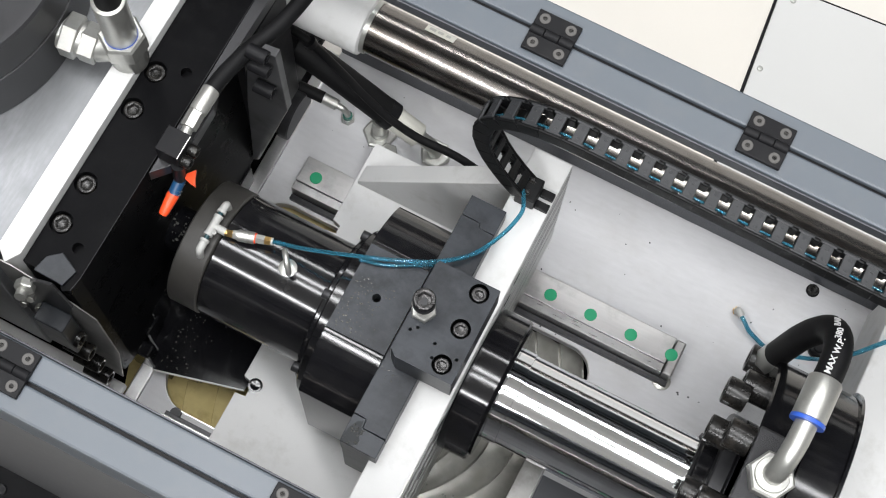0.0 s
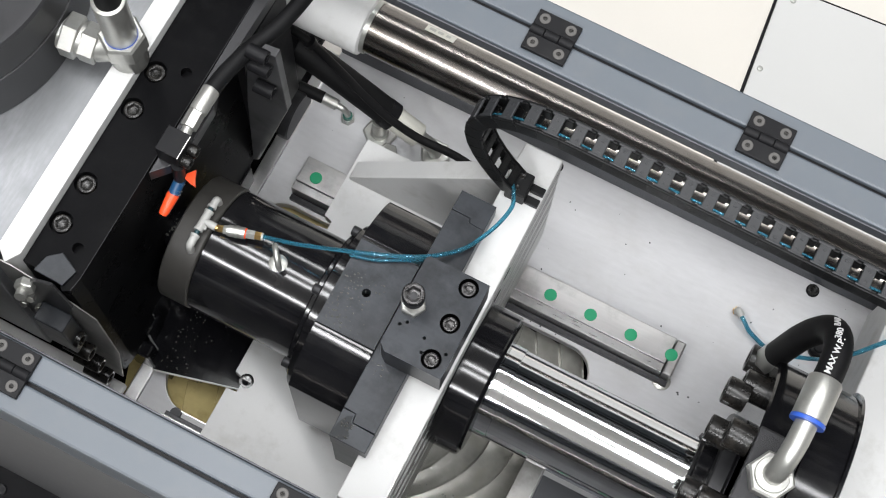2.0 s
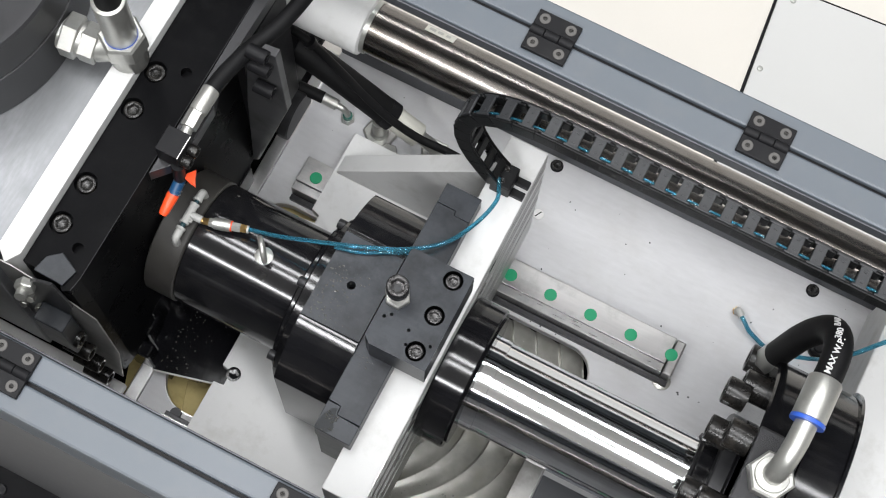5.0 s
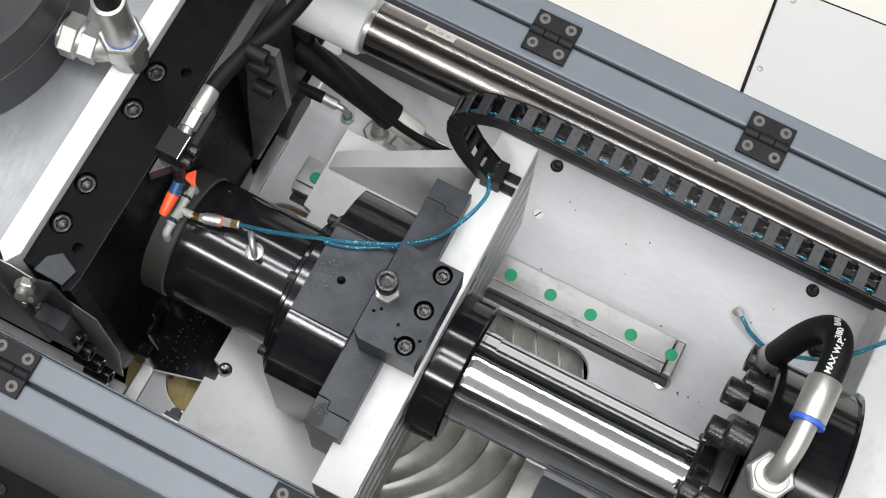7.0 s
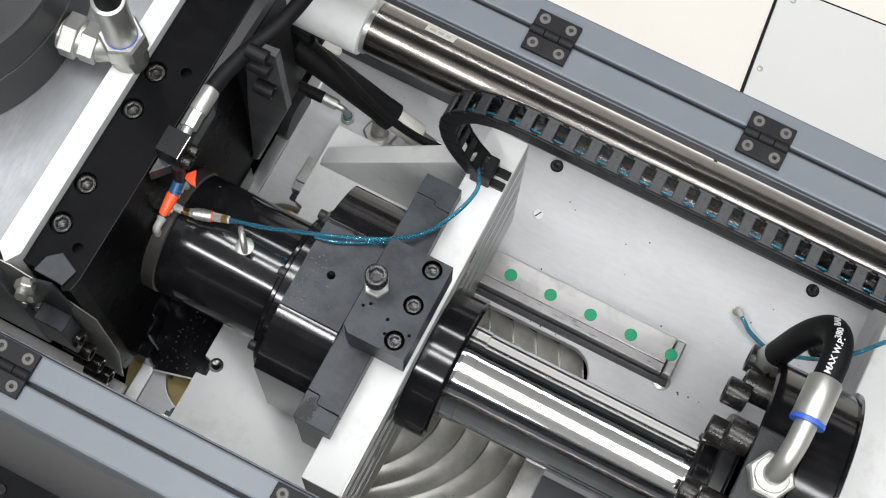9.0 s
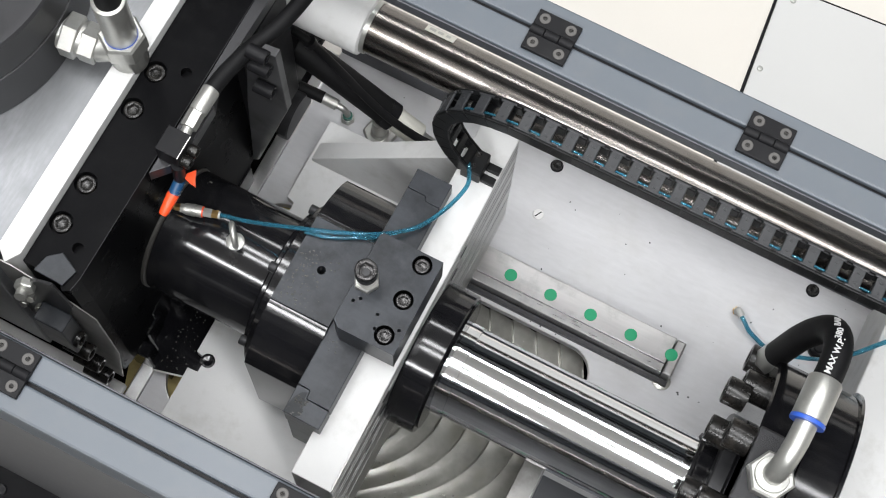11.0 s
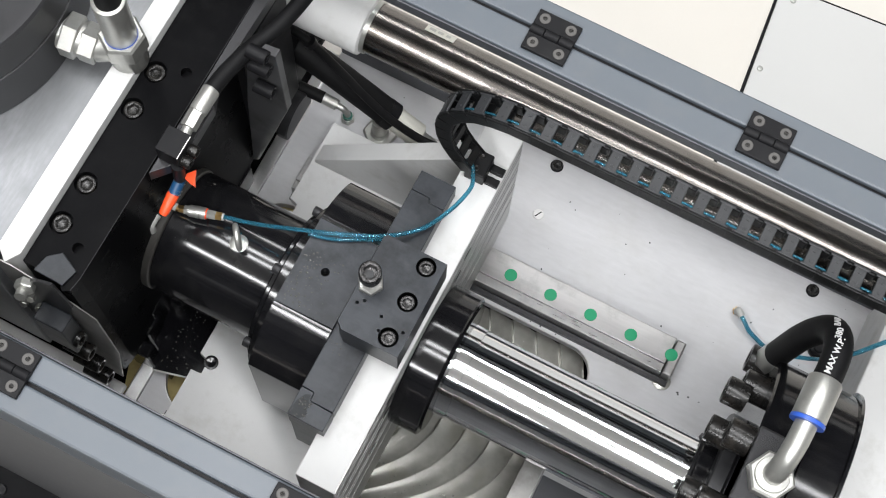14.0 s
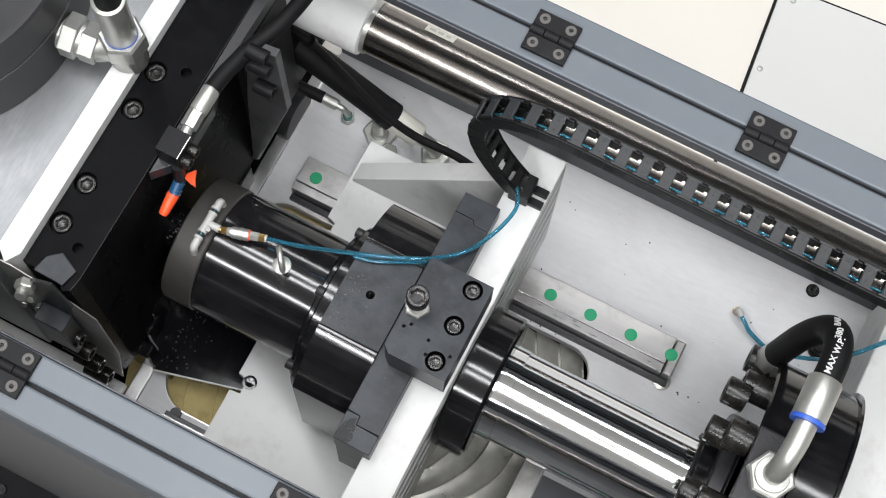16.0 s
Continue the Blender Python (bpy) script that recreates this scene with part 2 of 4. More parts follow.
def add_tube(bm, line, r, n=16, radii=None):
    line = [Vector(q) for q in line]
    rings = []
    t0 = (line[1] - line[0]).normalized()
    side = t0.orthogonal().normalized()
    for i, q in enumerate(line):
        t = (line[min(i + 1, len(line) - 1)] - line[max(i - 1, 0)]).normalized()
        side = (side - t * side.dot(t)).normalized()
        up = t.cross(side)
        rr = radii[i] if radii else r
        rings.append([bm.verts.new(q + rr * (side * math.cos(2 * math.pi * k / n) + up * math.sin(2 * math.pi * k / n))) for k in range(n)])
    for p, s in zip(rings, rings[1:]):
        for k in range(n):
            bm.faces.new((p[k], p[(k + 1) % n], s[(k + 1) % n], s[k]))
    bm.faces.new(rings[0])
    bm.faces.new(rings[-1])
    return bm


def tube(line, r, n=16, radii=None):
    return add_tube(bmesh.new(), line, r, n, radii)


def socket_screw(parent, base, axis, r, h, name="socket_screw", mat=None, label=""):
    """A cap screw whose head stands on base: rounded rim, worn face and a hexagon socket with a drilled bottom."""
    bm = bmesh.new()
    ax = Vector(axis).normalized()
    q = Vector((0, 0, 1)).rotation_difference(ax)
    n, c, deep = 24, r * 0.12, min(h * 0.7, r * 0.75)

    def ring(rad, z, hexed=False):
        out = []
        for k in range(n):
            a = 2 * math.pi * k / n
            f = math.cos(math.pi / 6) / math.cos(a % (math.pi / 3) - math.pi / 6) if hexed else 1.0
            out.append(bm.verts.new(Vector(base) + q @ Vector((rad * f * math.cos(a), rad * f * math.sin(a), z))))
        return out

    rings = [ring(r * 0.5, 0), ring(r, 0), ring(r, h - c), ring(r - 0.3 * c, h - 0.3 * c), ring(r - c, h), ring(r * 0.72, h), ring(r * 0.66, h - 0.04 * r, True),
             ring(r * 0.64, h - deep, True), ring(r * 0.46, h - deep)]
    for a, b in zip(rings, rings[1:]):
        for k in range(n):
            bm.faces.new((a[k], a[(k + 1) % n], b[(k + 1) % n], b[k]))
    tip = bm.verts.new(Vector(base) + ax * (h - deep - 0.2 * r))
    for k in range(n):
        bm.faces.new((rings[-1][k], rings[-1][(k + 1) % n], tip))
    bm.faces.new(rings[0])
    return part(name, bm, mat or CAP_SCREW, parent, label, smooth=28)


def oil_beads(parent, spots, label="beads of oil"):
    """Small flat beads of oil, each (place, normal, radius), as one uncounted part."""
    bm = bmesh.new()
    for place, normal, r in spots:
        n0 = len(bm.verts)
        add_lathe(bm, [(-0.0002, r), (r * 0.3, r * 0.86), (r * 0.55, r * 0.5), (r * 0.62, 0)], place, normal, 9)
        bm.verts.ensure_lookup_table()
        for v in list(bm.verts)[n0:]:
            v.co.x += 0.6 * (v.co.x - place[0]) * math.sin(place[1] * 4000)
    return tagged(part("oil_beads", bm, DROPS, parent, label, smooth=80), kind="stuff")


def hexagon(parent, base, axis, r, h, name="nut", mat=None, hole=0.0, turn=0.0):
    bm = bmesh.new()
    axis = Vector(axis).normalized()
    q = Vector((0, 0, 1)).rotation_difference(axis)
    prof = [(0, 0), (0, r * 0.93), (h * 0.1, r), (h * 0.9, r), (h, r * 0.9)] + ([(h, hole), (h * 0.6, hole), (h * 0.6, 0)] if hole else [(h, 0)])
    rings = []
    for d, rad in prof:
        rings.append([bm.verts.new(Vector(base) + axis * d + q @ Vector((rad * math.cos(math.pi / 3 * i + turn), rad * math.sin(math.pi / 3 * i + turn), 0))) for i in range(6)] if rad else None)
    for p, s in zip(rings, rings[1:]):
        if p is None or s is None:
            bm.faces.new(p or s)
        else:
            for i in range(6):
                bm.faces.new((p[i], p[(i + 1) % 6], s[(i + 1) % 6], s[i]))
    return part(name, bm, mat or ZINC, parent)

# ---- the hall ----
def hall():
    tagged(part("floor", box(-8, 8, -8.5, 4.2, -1.0, -0.9, 0), FLOOR), "smooth cream coated workshop floor", "floor", kind="structure")
    for nm, b in (("wall_north", (-8, 8, 4.2, 4.4)), ("wall_south", (-8, 8, -8.7, -8.5)), ("wall_east", (8, 8.2, -8.5, 4.2)), ("wall_west", (-8.2, -8, -8.5, 4.2))):
        low = tagged(part(nm, box(*b, -0.9, 2.1, 0), WALL), "workshop wall, pale below and dark blue-grey above", "wall", kind="structure")
        part("upper_wall", box(*b, 2.1, 6.0, 0), WALL_DARK, low, "dark blue-grey upper wall")
    tagged(part("ceiling", box(-8, 8, -8.5, 4.2, 6.0, 6.1, 0), CEIL), "plain pale workshop ceiling", "ceiling", kind="structure")
    cover = thing("floor_cover", "pale grey sheet metal cover plate lying on the floor", "cover plate")
    bm = bmesh.new()
    add_prism(bm, [(0.2595, 0.82), (1.2, 0.86), (1.2, 1.43), (0.2090, 1.358)], lambda u, v, w: Vector((u, v, -0.9 + w)), 0.012, 0.002)
    part("sheet", bm, PANEL, cover)
    part("joint", add_prism(bmesh.new(), [(0.2520, 0.81), (1.21, 0.85), (1.21, 1.438), (0.2015, 1.366)], lambda u, v, w: Vector((u, v, -0.9 + w)), 0.003), BLACK_MATT, cover, "dark joint round the plate")
    for x, y in ((0.24, 1.335), (0.240, 1.151), (0.26, 0.97)):
        part("screw", lathe([(0, 0), (0, 0.007), (0.003, 0.006), (0.004, 0)], (x + 0.004, y, -0.888), (0, 0, 1), 14), ZINC, cover, smooth=40)


# ---- the frame round the machine ----
def frame_rail(name, y_out, y_gap, y_in, zt, label):
    rail = thing(name, label, "machine frame")
    s = 1 if y_out > y_in else -1
    part("outer_rail", box(-1.6, 1.4, *sorted((y_out, y_gap + s * 0.0022)), zt - (0.07 if s > 0 else 0.12), zt, 0.003), BLUE_GREY, rail)
    part("inner_rail", box(-1.6, 1.4, *sorted((y_gap - s * 0.0022, y_in)), zt - (0.016 if s > 0 else 0.045), zt, 0.003), BLUE_GREY, rail)
    # thin dark sheet added to darken the rail's inner face
    part("inner_flange", box(-1.6, 1.4, *sorted((y_in - s * 0.0006, y_in - s * 0.003)), zt - (0.021 if s > 0 else 0.056), zt - 0.003, 0.0008), DARK_GREY, rail, "added dark sheet over the rail's inner face")
    part("gap_seal", box(-1.6, 1.4, y_gap - 0.004, y_gap + 0.004, zt - 0.05, zt - 0.006, 0), BLACK_MATT, rail)
    if s > 0:
        # unseen skirt added to block the far lamp from the tie bar
        part("shade_skirt", box(-1.6, 1.4, 0.350, 0.356, 0.41, zt - 0.0702, 0.001), BLUE_GREY, rail)
    return rail


def hinge(x, y, z, turn=0):
    h = thing("hinge", "black four-screw hinge on the blue-grey frame rail", "hinge", "hinges on the frame", at=(x, y, z))
    for s in (1, -1):
        part("leaf", box(-0.027, 0.027, *sorted((s * 0.005, s * 0.0265)), 0, 0.006, 0.001), BLACK_MATT, h)
        for dx in (-0.0165, 0.0165):
            part("screw", lathe([(0, 0.0), (0, 0.0062), (0.0006, 0.0068), (0.0012, 0.0062), (0.0012, 0.0028), (-0.0006, 0.0026), (-0.0006, 0)], (dx, s * 0.0165, 0.006), (0, 0, 1), 20), HINGE_SCREW, h, "steel countersunk screw", smooth=30)
    for x0, x1 in ((-0.027, -0.0095), (-0.009, 0.009), (0.0095, 0.027)):
        part("knuckle", lathe(rod_profile(x1 - x0, 0.0062, 0.0006), (x0, 0, 0.0045), (1, 0, 0), 16), BLACK_MATT, h, smooth=40)
    return h


def build_frame():
    frame_rail("frame_rail", 0.356, 0.3165, 0.277, 0.6, "blue-grey painted steel frame rail with a hinge gap")
    frame_rail("frame_rail", -0.3455, -0.3075, -0.274, 0.6, "blue-grey painted steel frame rail with a hinge gap")
    side = thing("side_panel", "dark grey sheet metal side panel of the machine", "side panel")
    part("panel", box(-1.6, 1.4, -0.3455, -0.343, -0.78, 0.4795, 0.0005), MATT_GREY, side)
    part("plinth", box(-1.6, 1.4, -0.42, -0.343, -0.9, -0.7805, 0.003), BLACK_MATT, side)
    for x in (-0.83, -0.74, -0.69):
        part("bolt", lathe([(0, 0), (0, 0.012), (0.008, 0.011), (0.008, 0)], (x, -0.385, -0.7805), (0, 0, 1), 12), GUN, side)
    mat = thing("drip_mat", "dark rubber mat with odds and ends beside the machine", "floor mat")
    part("mat", box(-1.8, 0.2, -1.3, -0.425, -0.8995, -0.89, 0.002), BLACK_MATT, mat)
    random.seed(11)
    for k in range(14):
        x, y = random.uniform(-1.0, -0.66), random.uniform(-0.62, -0.44)
        a, c, d = random.uniform(0.01, 0.04), random.uniform(0.01, 0.03), random.uniform(0.01, 0.05)
        part("offcut", add_box(bmesh.new(), -a, a, -c, c, 0, d, 0.002, pose(x, y, -0.89, 0, 0, random.uniform(0, 180))), (RUST, BLACK_MATT, GUN, DULL_STEEL)[k % 4], mat)
    h = hinge(-0.0045, 0.3125, 0.6)
    for x, y in ((0.265, 0.312), (-0.349, -0.3025), (-0.0075, -0.3035)):
        copy_thing(h, pose(x, y, 0.6))


# ---- the machine bed ----
def add_prism_ring(points, width, height):
    """A raised rim just outside a closed outline."""
    bm = bmesh.new()
    n = len(points)
    c = Vector((sum(p[0] for p in points) / n, sum(p[1] for p in points) / n))
    rows = []
    for k, (out, z) in enumerate(((0.0, 0.0005), (0.0005, height), (width, height), (width, 0.0005))):
        row = []
        for i in range(n):
            p, q = Vector(points[i - 1]), Vector(points[(i + 1) % n])
            d = (q - p).normalized()
            row.append(bm.verts.new((points[i][0] + d.y * out, points[i][1] - d.x * out, z)))
        rows.append(row)
    for r0, r1 in zip(rows, rows[1:]):
        for i in range(n):
            j = (i + 1) % n
            bm.faces.new((r0[i], r0[j], r1[j], r1[i]))
    return bm



def bed():
    b = thing("machine_bed", "pale grey steel bed with a long opening over an oil tray", "machine bed")
    X0, X1, Y0, Y1 = -0.357, 0.75, -0.339, 0.43
    x0, x1, y0, y1, r = -0.340, 0.207, -0.187, 0.160, 0.04
    inner = []
    for cx, cy, a0, r in ((x1 - r, y1 - r, 0, r), (x0 + r, y1 - r, 90, r), (x0 + 0.05, y0 + 0.05, 180, 0.05), (x1 - r, y0 + r, 270, r)):
        for k in range(9):
            a = radians(a0 + k * 11.25)
            inner.append((cx + r * math.cos(a), cy + r * math.sin(a)))
    bm = bmesh.new()
    def loop(points, z):
        vs = [bm.verts.new((u, v, z)) for u, v in points]
        return vs, [bm.edges.new((vs[i], vs[(i + 1) % len(vs)])) for i in range(len(vs))]
    it, e1 = loop(inner, 0)
    ot, e2 = loop([(X0, Y0), (X1, Y0), (X1, Y1), (X0, Y1)], 0)
    bmesh.ops.triangle_fill(bm, edges=e1 + e2, use_beauty=True)
    ib = [bm.verts.new((u, v, -0.012)) for u, v in inner]
    for i in range(len(inner)):
        j = (i + 1) % len(inner)
        bm.faces.new((it[i], ib[i], ib[j], it[j]))
    part("bed_sheet", bm, SHEET, b)
    part("side_wall", box(-0.357, 0.75, 0.4302, 0.44, -0.2, 0.02, 0), SHEET, b)
    # unseen pale sheet, added to brighten what the rod reflects
    part("liner", box(-0.357, 0.75, -0.3425, -0.3395, 0.0, 0.479, 0.0005), SHEET, b, "added pale lining for the rod to reflect")
    part("edge_strip", box(-0.357, 0.75, 0.4165, 0.43, 0.0, 0.10, 0.002), DARK_GREY, b, "dark grey strip along the bed's edge")
    part("rear_plate", box(0.535, 0.749, -0.338, 0.41, 0.0005, 0.18, 0.003), WHITE, b, "white painted upright plate")
    for x in (0.022, 0.447):
        socket_screw(b, (x, 0.404, 0.0), (0, 0, 1), 0.0078, 0.008, label="black cap screw")
        part("washer", lathe([(0, 0.0), (0, 0.0102), (0.0015, 0.0100), (0.0015, 0)], (x, 0.404, 0.0002), (0, 0, 1), 24), BLACK_MATT, b)
    specks = bmesh.new()
    random.seed(5)
    for k in range(70):
        x, y, r = random.uniform(-0.33, 0.52), random.choice((random.uniform(0.24, 0.40), random.uniform(0.165, 0.172))), random.uniform(0.0004, 0.0016)
        add_lathe(specks, [(0.0001, r), (0.0003, r * 0.7), (0.0003, 0)], (x, y, 0), (0, 0, 1), 7)
    tagged(part("specks", specks, GUN, b, "scattered dark specks"), kind="stuff")
    part("cover_panel", box(0.211, 0.41, -0.338, -0.03, 0.0005, 0.004, 0.001), DARK_GREY, b, "dark grey cover panel")
    part("cross_bar", box(-0.378, -0.3575, -0.338, 0.41, -0.05, 0.004, 0.002), GALV, b, "bare steel cross bar")
    part("rim", add_prism_ring(inner, 0.0018, 0.002), RAIL_STEEL, b, "bright machined rim of the opening")
    part("pit_floor", box(-1.3, -0.379, -0.338, 0.42, -0.16, -0.15, 0), OILY, b)
    part("pit_floor", box(-0.378, 0.3, -0.3, 0.3, -0.16, -0.15, 0), OILY, b)
    part("foot_deck", box(-0.62, -0.379, -0.338, -0.1915, 0.0, 0.014, 0.004), WHITE, b, "white painted deck")
    for x, y in ((0.031, 0.321),):
        part("slotted_screw", lathe([(0, 0), (0, 0.0085), (0.0015, 0.008), (0.002, 0.006), (0.002, 0)], (x, y, 0), (0, 0, 1), 20), DULL_STEEL, b, smooth=30)
        part("slot", add_box(bmesh.new(), -0.0062, 0.0062, -0.0009, 0.0009, 0.0018, 0.0022, 0, pose(x, y, 0, 0, 0, 60)), GUN, b)
    part("drain_plug", lathe([(0, 0), (0, 0.009), (0.005, 0.008), (0.005, 0)], (-0.2985, -0.1942, 0.0), (0, 0, 1), 20), GUN, b, smooth=40)
    # oil tray: overlapping curved cast vanes that fan out towards the near side, their steps casting dark lines
    def tray(u0, u1, ny, gap, bend, deep, floor):
        """Vane by vane: each slopes down to a short riser; the lines bend away towards both sides."""
        bm = bmesh.new()
        rows = []
        for v in range(u0, u1):
            for f, d in ((0.0, 0.0), (0.2, 0.12), (0.4, 0.3), (0.6, 0.52), (0.78, 0.78), (0.9, 0.97), (0.96, 1.0), (0.985, 0.7)):
                row = []
                for k in range(ny + 1):
                    y = -0.215 + 0.39 * k / ny
                    x = (v + f) * gap - bend * max(0.0, -y - 0.01) ** 2 - 0.4 * bend * max(0.0, y) ** 2
                    row.append(bm.verts.new((x, y, floor - deep * d - 0.015 * math.sin(math.pi * k / ny))))
                rows.append(row)
        for p, q in zip(rows, rows[1:]):
            for k in range(ny):
                bm.faces.new((p[k], q[k], q[k + 1], p[k + 1]))
        return bm
    part("oil_tray", tray(-5, 6, 40, 0.0395, 4.2, 0.013, -0.062), OIL, b, "pale oil-wetted cast tray with curved vanes", smooth=60)
    part("tray_end", tray(-9, -3, 40, 0.048, -1.2, 0.006, -0.036), GOLD_OIL, b, "golden oil-covered end of the tray", smooth=60)
    # scattered bright beads stand in for glints on the wet tray
    wet = bmesh.new()
    random.seed(31)
    for k in range(90):
        x, y, r = random.uniform(-0.02, 0.16), -0.10 - 0.09 * random.random(), random.uniform(0.0006, 0.002)
        add_lathe(wet, [(0, r), (r * 0.12, r * 0.7), (r * 0.16, 0)], (x, y, -0.0765), (random.uniform(-0.3, 0.3), random.uniform(-0.3, 0.3), 1), 6)
    tagged(part("tray_glints", wet, GLINT, b, "bright beads standing in for glints on the tray's oil", smooth=80), kind="stuff")
    part("tray_lip", box(0.178, 0.2105, -0.30, -0.022, -0.02, 0.0006, 0.001), BARE, b, "bare steel lip of the tray")
    return b


def guide_rail(y0, y1):
    g = thing("guide_rail", "ground steel guide rail with green plugs", "guide rail", "carriage guide rails")
    sg = 1 if y0 > 0 else -1
    i0, i1 = (y0, y1) if sg > 0 else (-y1, -y0)
    part("rail", box(-0.311, 0.2965, *sorted((sg * (i0 + 0.0145), sg * i1)), 0.0, 0.035, 0.001), RAIL_STEEL, g)
    part("gib", box(-0.311, 0.2965, *sorted((sg * i0, sg * (i0 + 0.0138))), 0.0, 0.0335, 0.0012), RAIL_STEEL, g, "bright gib strip")
    part("ledge", box(-0.311, 0.312, *sorted((sg * (i0 - 0.009), sg * (i0 - 0.0005))), 0.0, 0.010, 0.001), GUN, g)
    part("end_stop", box(0.2975, 0.3125, *sorted((sg * i0, sg * i1)), 0.0, 0.0352, 0.0025), RAIL_STEEL, g)
    part("oil_drop", lathe([(0, 0), (0, 0.014), (0.0006, 0.013), (0.0012, 0.0)], (0.304, sg * (i0 - 0.002), 0.0002), (0, 0, 1), 20), OIL, g, smooth=60)
    x = -0.285
    while x < 0.31:
        part("plug", lathe([(0, 0), (0, 0.0095), (0.0012, 0.009), (0.0016, 0)], (x, 0.206 if y0 > 0 else -0.236, 0.0349), (0, 0, 1), 24), GREEN, g, "green plastic plug", smooth=40)
        x += 0.0649
    return g


# ---- the tie bars ----
def tie_bar(y):
    t = thing("tie_bar", "polished steel tie bar in a white collar", "tie bar", "tie bars")
    part("bar", lathe(rod_profile(2.0, 0.0355), (-0.75, y, 0.345), (1, 0, 0), 64), TIE, t, smooth=40)
    part("collar", lathe([(0, 0), (0, 0.04), (0.003, 0.043), (0.16, 0.043), (0.163, 0.042), (0.165, 0.038), (0.165, 0.030), (0, 0.03)], (-0.42, y, 0.345), (1, 0, 0), 48), WHITE, t, "white painted collar", smooth=40)
    part("collar_ring", lathe([(0, 0.03), (0, 0.0375), (0.006, 0.0375), (0.006, 0.03)], (-0.255, y, 0.345), (1, 0, 0), 48), ZINC, t, "steel ring", smooth=40)
    if y > 0:
        lab = part("label_plate", add_box(bmesh.new(), -0.021, 0.021, -0.0075, 0.0075, 0, 0.0012, 0.0004, Matrix.Translation((-0.163, y + 0.0355 * math.sin(0.62), 0.345 + 0.0355 * math.cos(0.62))) @ pose(0, 0, 0, -35.5, 0, 0)), PALE_ZINC, t, "small pale label plate")
        for x0, x1 in ((-0.016, -0.007), (-0.004, 0.004), (0.008, 0.014)):
            part("print_bar", add_box(bmesh.new(), x0, x1, -0.003, 0.003, 0.0011, 0.0015, 0, Matrix.Translation((-0.163, y + 0.0355 * math.sin(0.62), 0.345 + 0.0355 * math.cos(0.62))) @ pose(0, 0, 0, -35.5, 0, 0)), ZINC, lab)
    return t


# ---- the injection carriage ----
def fittings(c):
    """Air fittings and eye bolt on the barrel, and the tube to the cable chain."""
    tee = part("tee_fitting", tube([(-0.3065, 0.016, 0.326), (-0.3065, -0.013, 0.326)], 0.0056, 14), WHITE_PLASTIC, c, "white plastic push-in tee", smooth=40)
    part("tee_branch", tube([(-0.3065, 0.001, 0.326), (-0.288, 0.001, 0.326)], 0.0052, 14), WHITE_PLASTIC, tee, smooth=40)
    part("collet", tube([(-0.288, 0.001, 0.326), (-0.285, 0.001, 0.326)], 0.0045, 14), BRASS, tee, smooth=40)
    for y0, y1 in ((0.016, 0.022), (-0.013, -0.020)):
        part("short_tube", tube([(-0.3065, y0, 0.326), (-0.3065, y1, 0.3255)], 0.0034, 10), TEAL, tee, "dark blue tube", smooth=40)
    for y0, y1, zz in ((0.022, 0.036, 0.321), (-0.020, -0.036, 0.319)):
        part("elbow_fitting", tube(spline([(-0.3065, y0, 0.325), (-0.3065, (y0 + y1) / 2, 0.3245), (-0.3065, y1 * 0.96, 0.3215), (-0.3065, y1, 0.305)], 4), 0.0054, 12), WHITE_PLASTIC, tee, smooth=40)
    for y0, y1 in ((0.013, 0.0165), (-0.010, -0.0135), (0.021, 0.0245), (-0.0195, -0.023)):
        part("rim", tube([(-0.3065, y0, 0.326), (-0.3065, y1, 0.326)], 0.0064, 16), WHITE_PLASTIC, tee, smooth=40)
    part("boss", lathe([(0, 0), (0, 0.0028), (0.004, 0.0028), (0.004, 0.0014), (0.002, 0.0012), (0.002, 0)], (-0.2995, -0.0075, 0.3285), (0, 0, 1), 12), WHITE_PLASTIC, tee, smooth=40)
    line = lambda d: Vector((-0.285, 0.001, 0.3265)) + Vector((0.0565, 0.0165, 0.0005)) * d
    cp = part("quick_coupling", tube([line(0.0), line(0.12)], 0.0052, 6), BRASS, c, "brass hexagon of the coupling", smooth=20)
    part("hexagon", tube([line(0.12), line(0.23)], 0.0064, 6), ZINC, cp, smooth=20)
    bm = bmesh.new()
    for d0, d1, r in ((0.24, 0.36, 0.0078), (0.38, 0.46, 0.0082), (0.48, 0.60, 0.0078)):
        add_tube(bm, [line(d0), line(d1)], r, 18)
    add_tube(bm, [line(0.2), line(0.62)], 0.0068, 18)
    part("sleeve", bm, ZINC, cp, "knurled steel sleeve", smooth=40)
    part("red_ring", tube([line(0.6), line(0.63)], 0.0072, 18), ORANGE, cp, "red ring", smooth=40)
    part("hex_nut", tube([line(0.63), line(0.82)], 0.0064, 6), ZINC, cp, smooth=20)
    part("end_nut", tube([line(0.82), line(0.96)], 0.0058, 6), BRASS, cp, smooth=20)
    part("end_cap", tube([line(0.96), line(1.0)], 0.005, 14), WHITE_PLASTIC, cp, smooth=40)
    pts = [(-0.2285, 0.0178, 0.327), (-0.2, 0.022, 0.336), (-0.17, 0.026, 0.352), (-0.11, 0.036, 0.388), (-0.07, 0.050, 0.393), (-0.026, 0.0705, 0.394), (0.010, 0.103, 0.385), (0.031, 0.144, 0.381), (0.0395, 0.182, 0.376), (0.0345, 0.200, 0.376), (0.0275, 0.211, 0.378), (0.018, 0.216, 0.375)]
    part("air_tube", tube(spline(pts, 8), 0.0028, 14), BLUE_TUBE, c, "clear blue air tube", smooth=60)
    pts2 = [(-0.11, 0.033, 0.3845), (-0.08, 0.041, 0.3845), (-0.05, 0.056, 0.3845), (-0.026, 0.07, 0.38)]
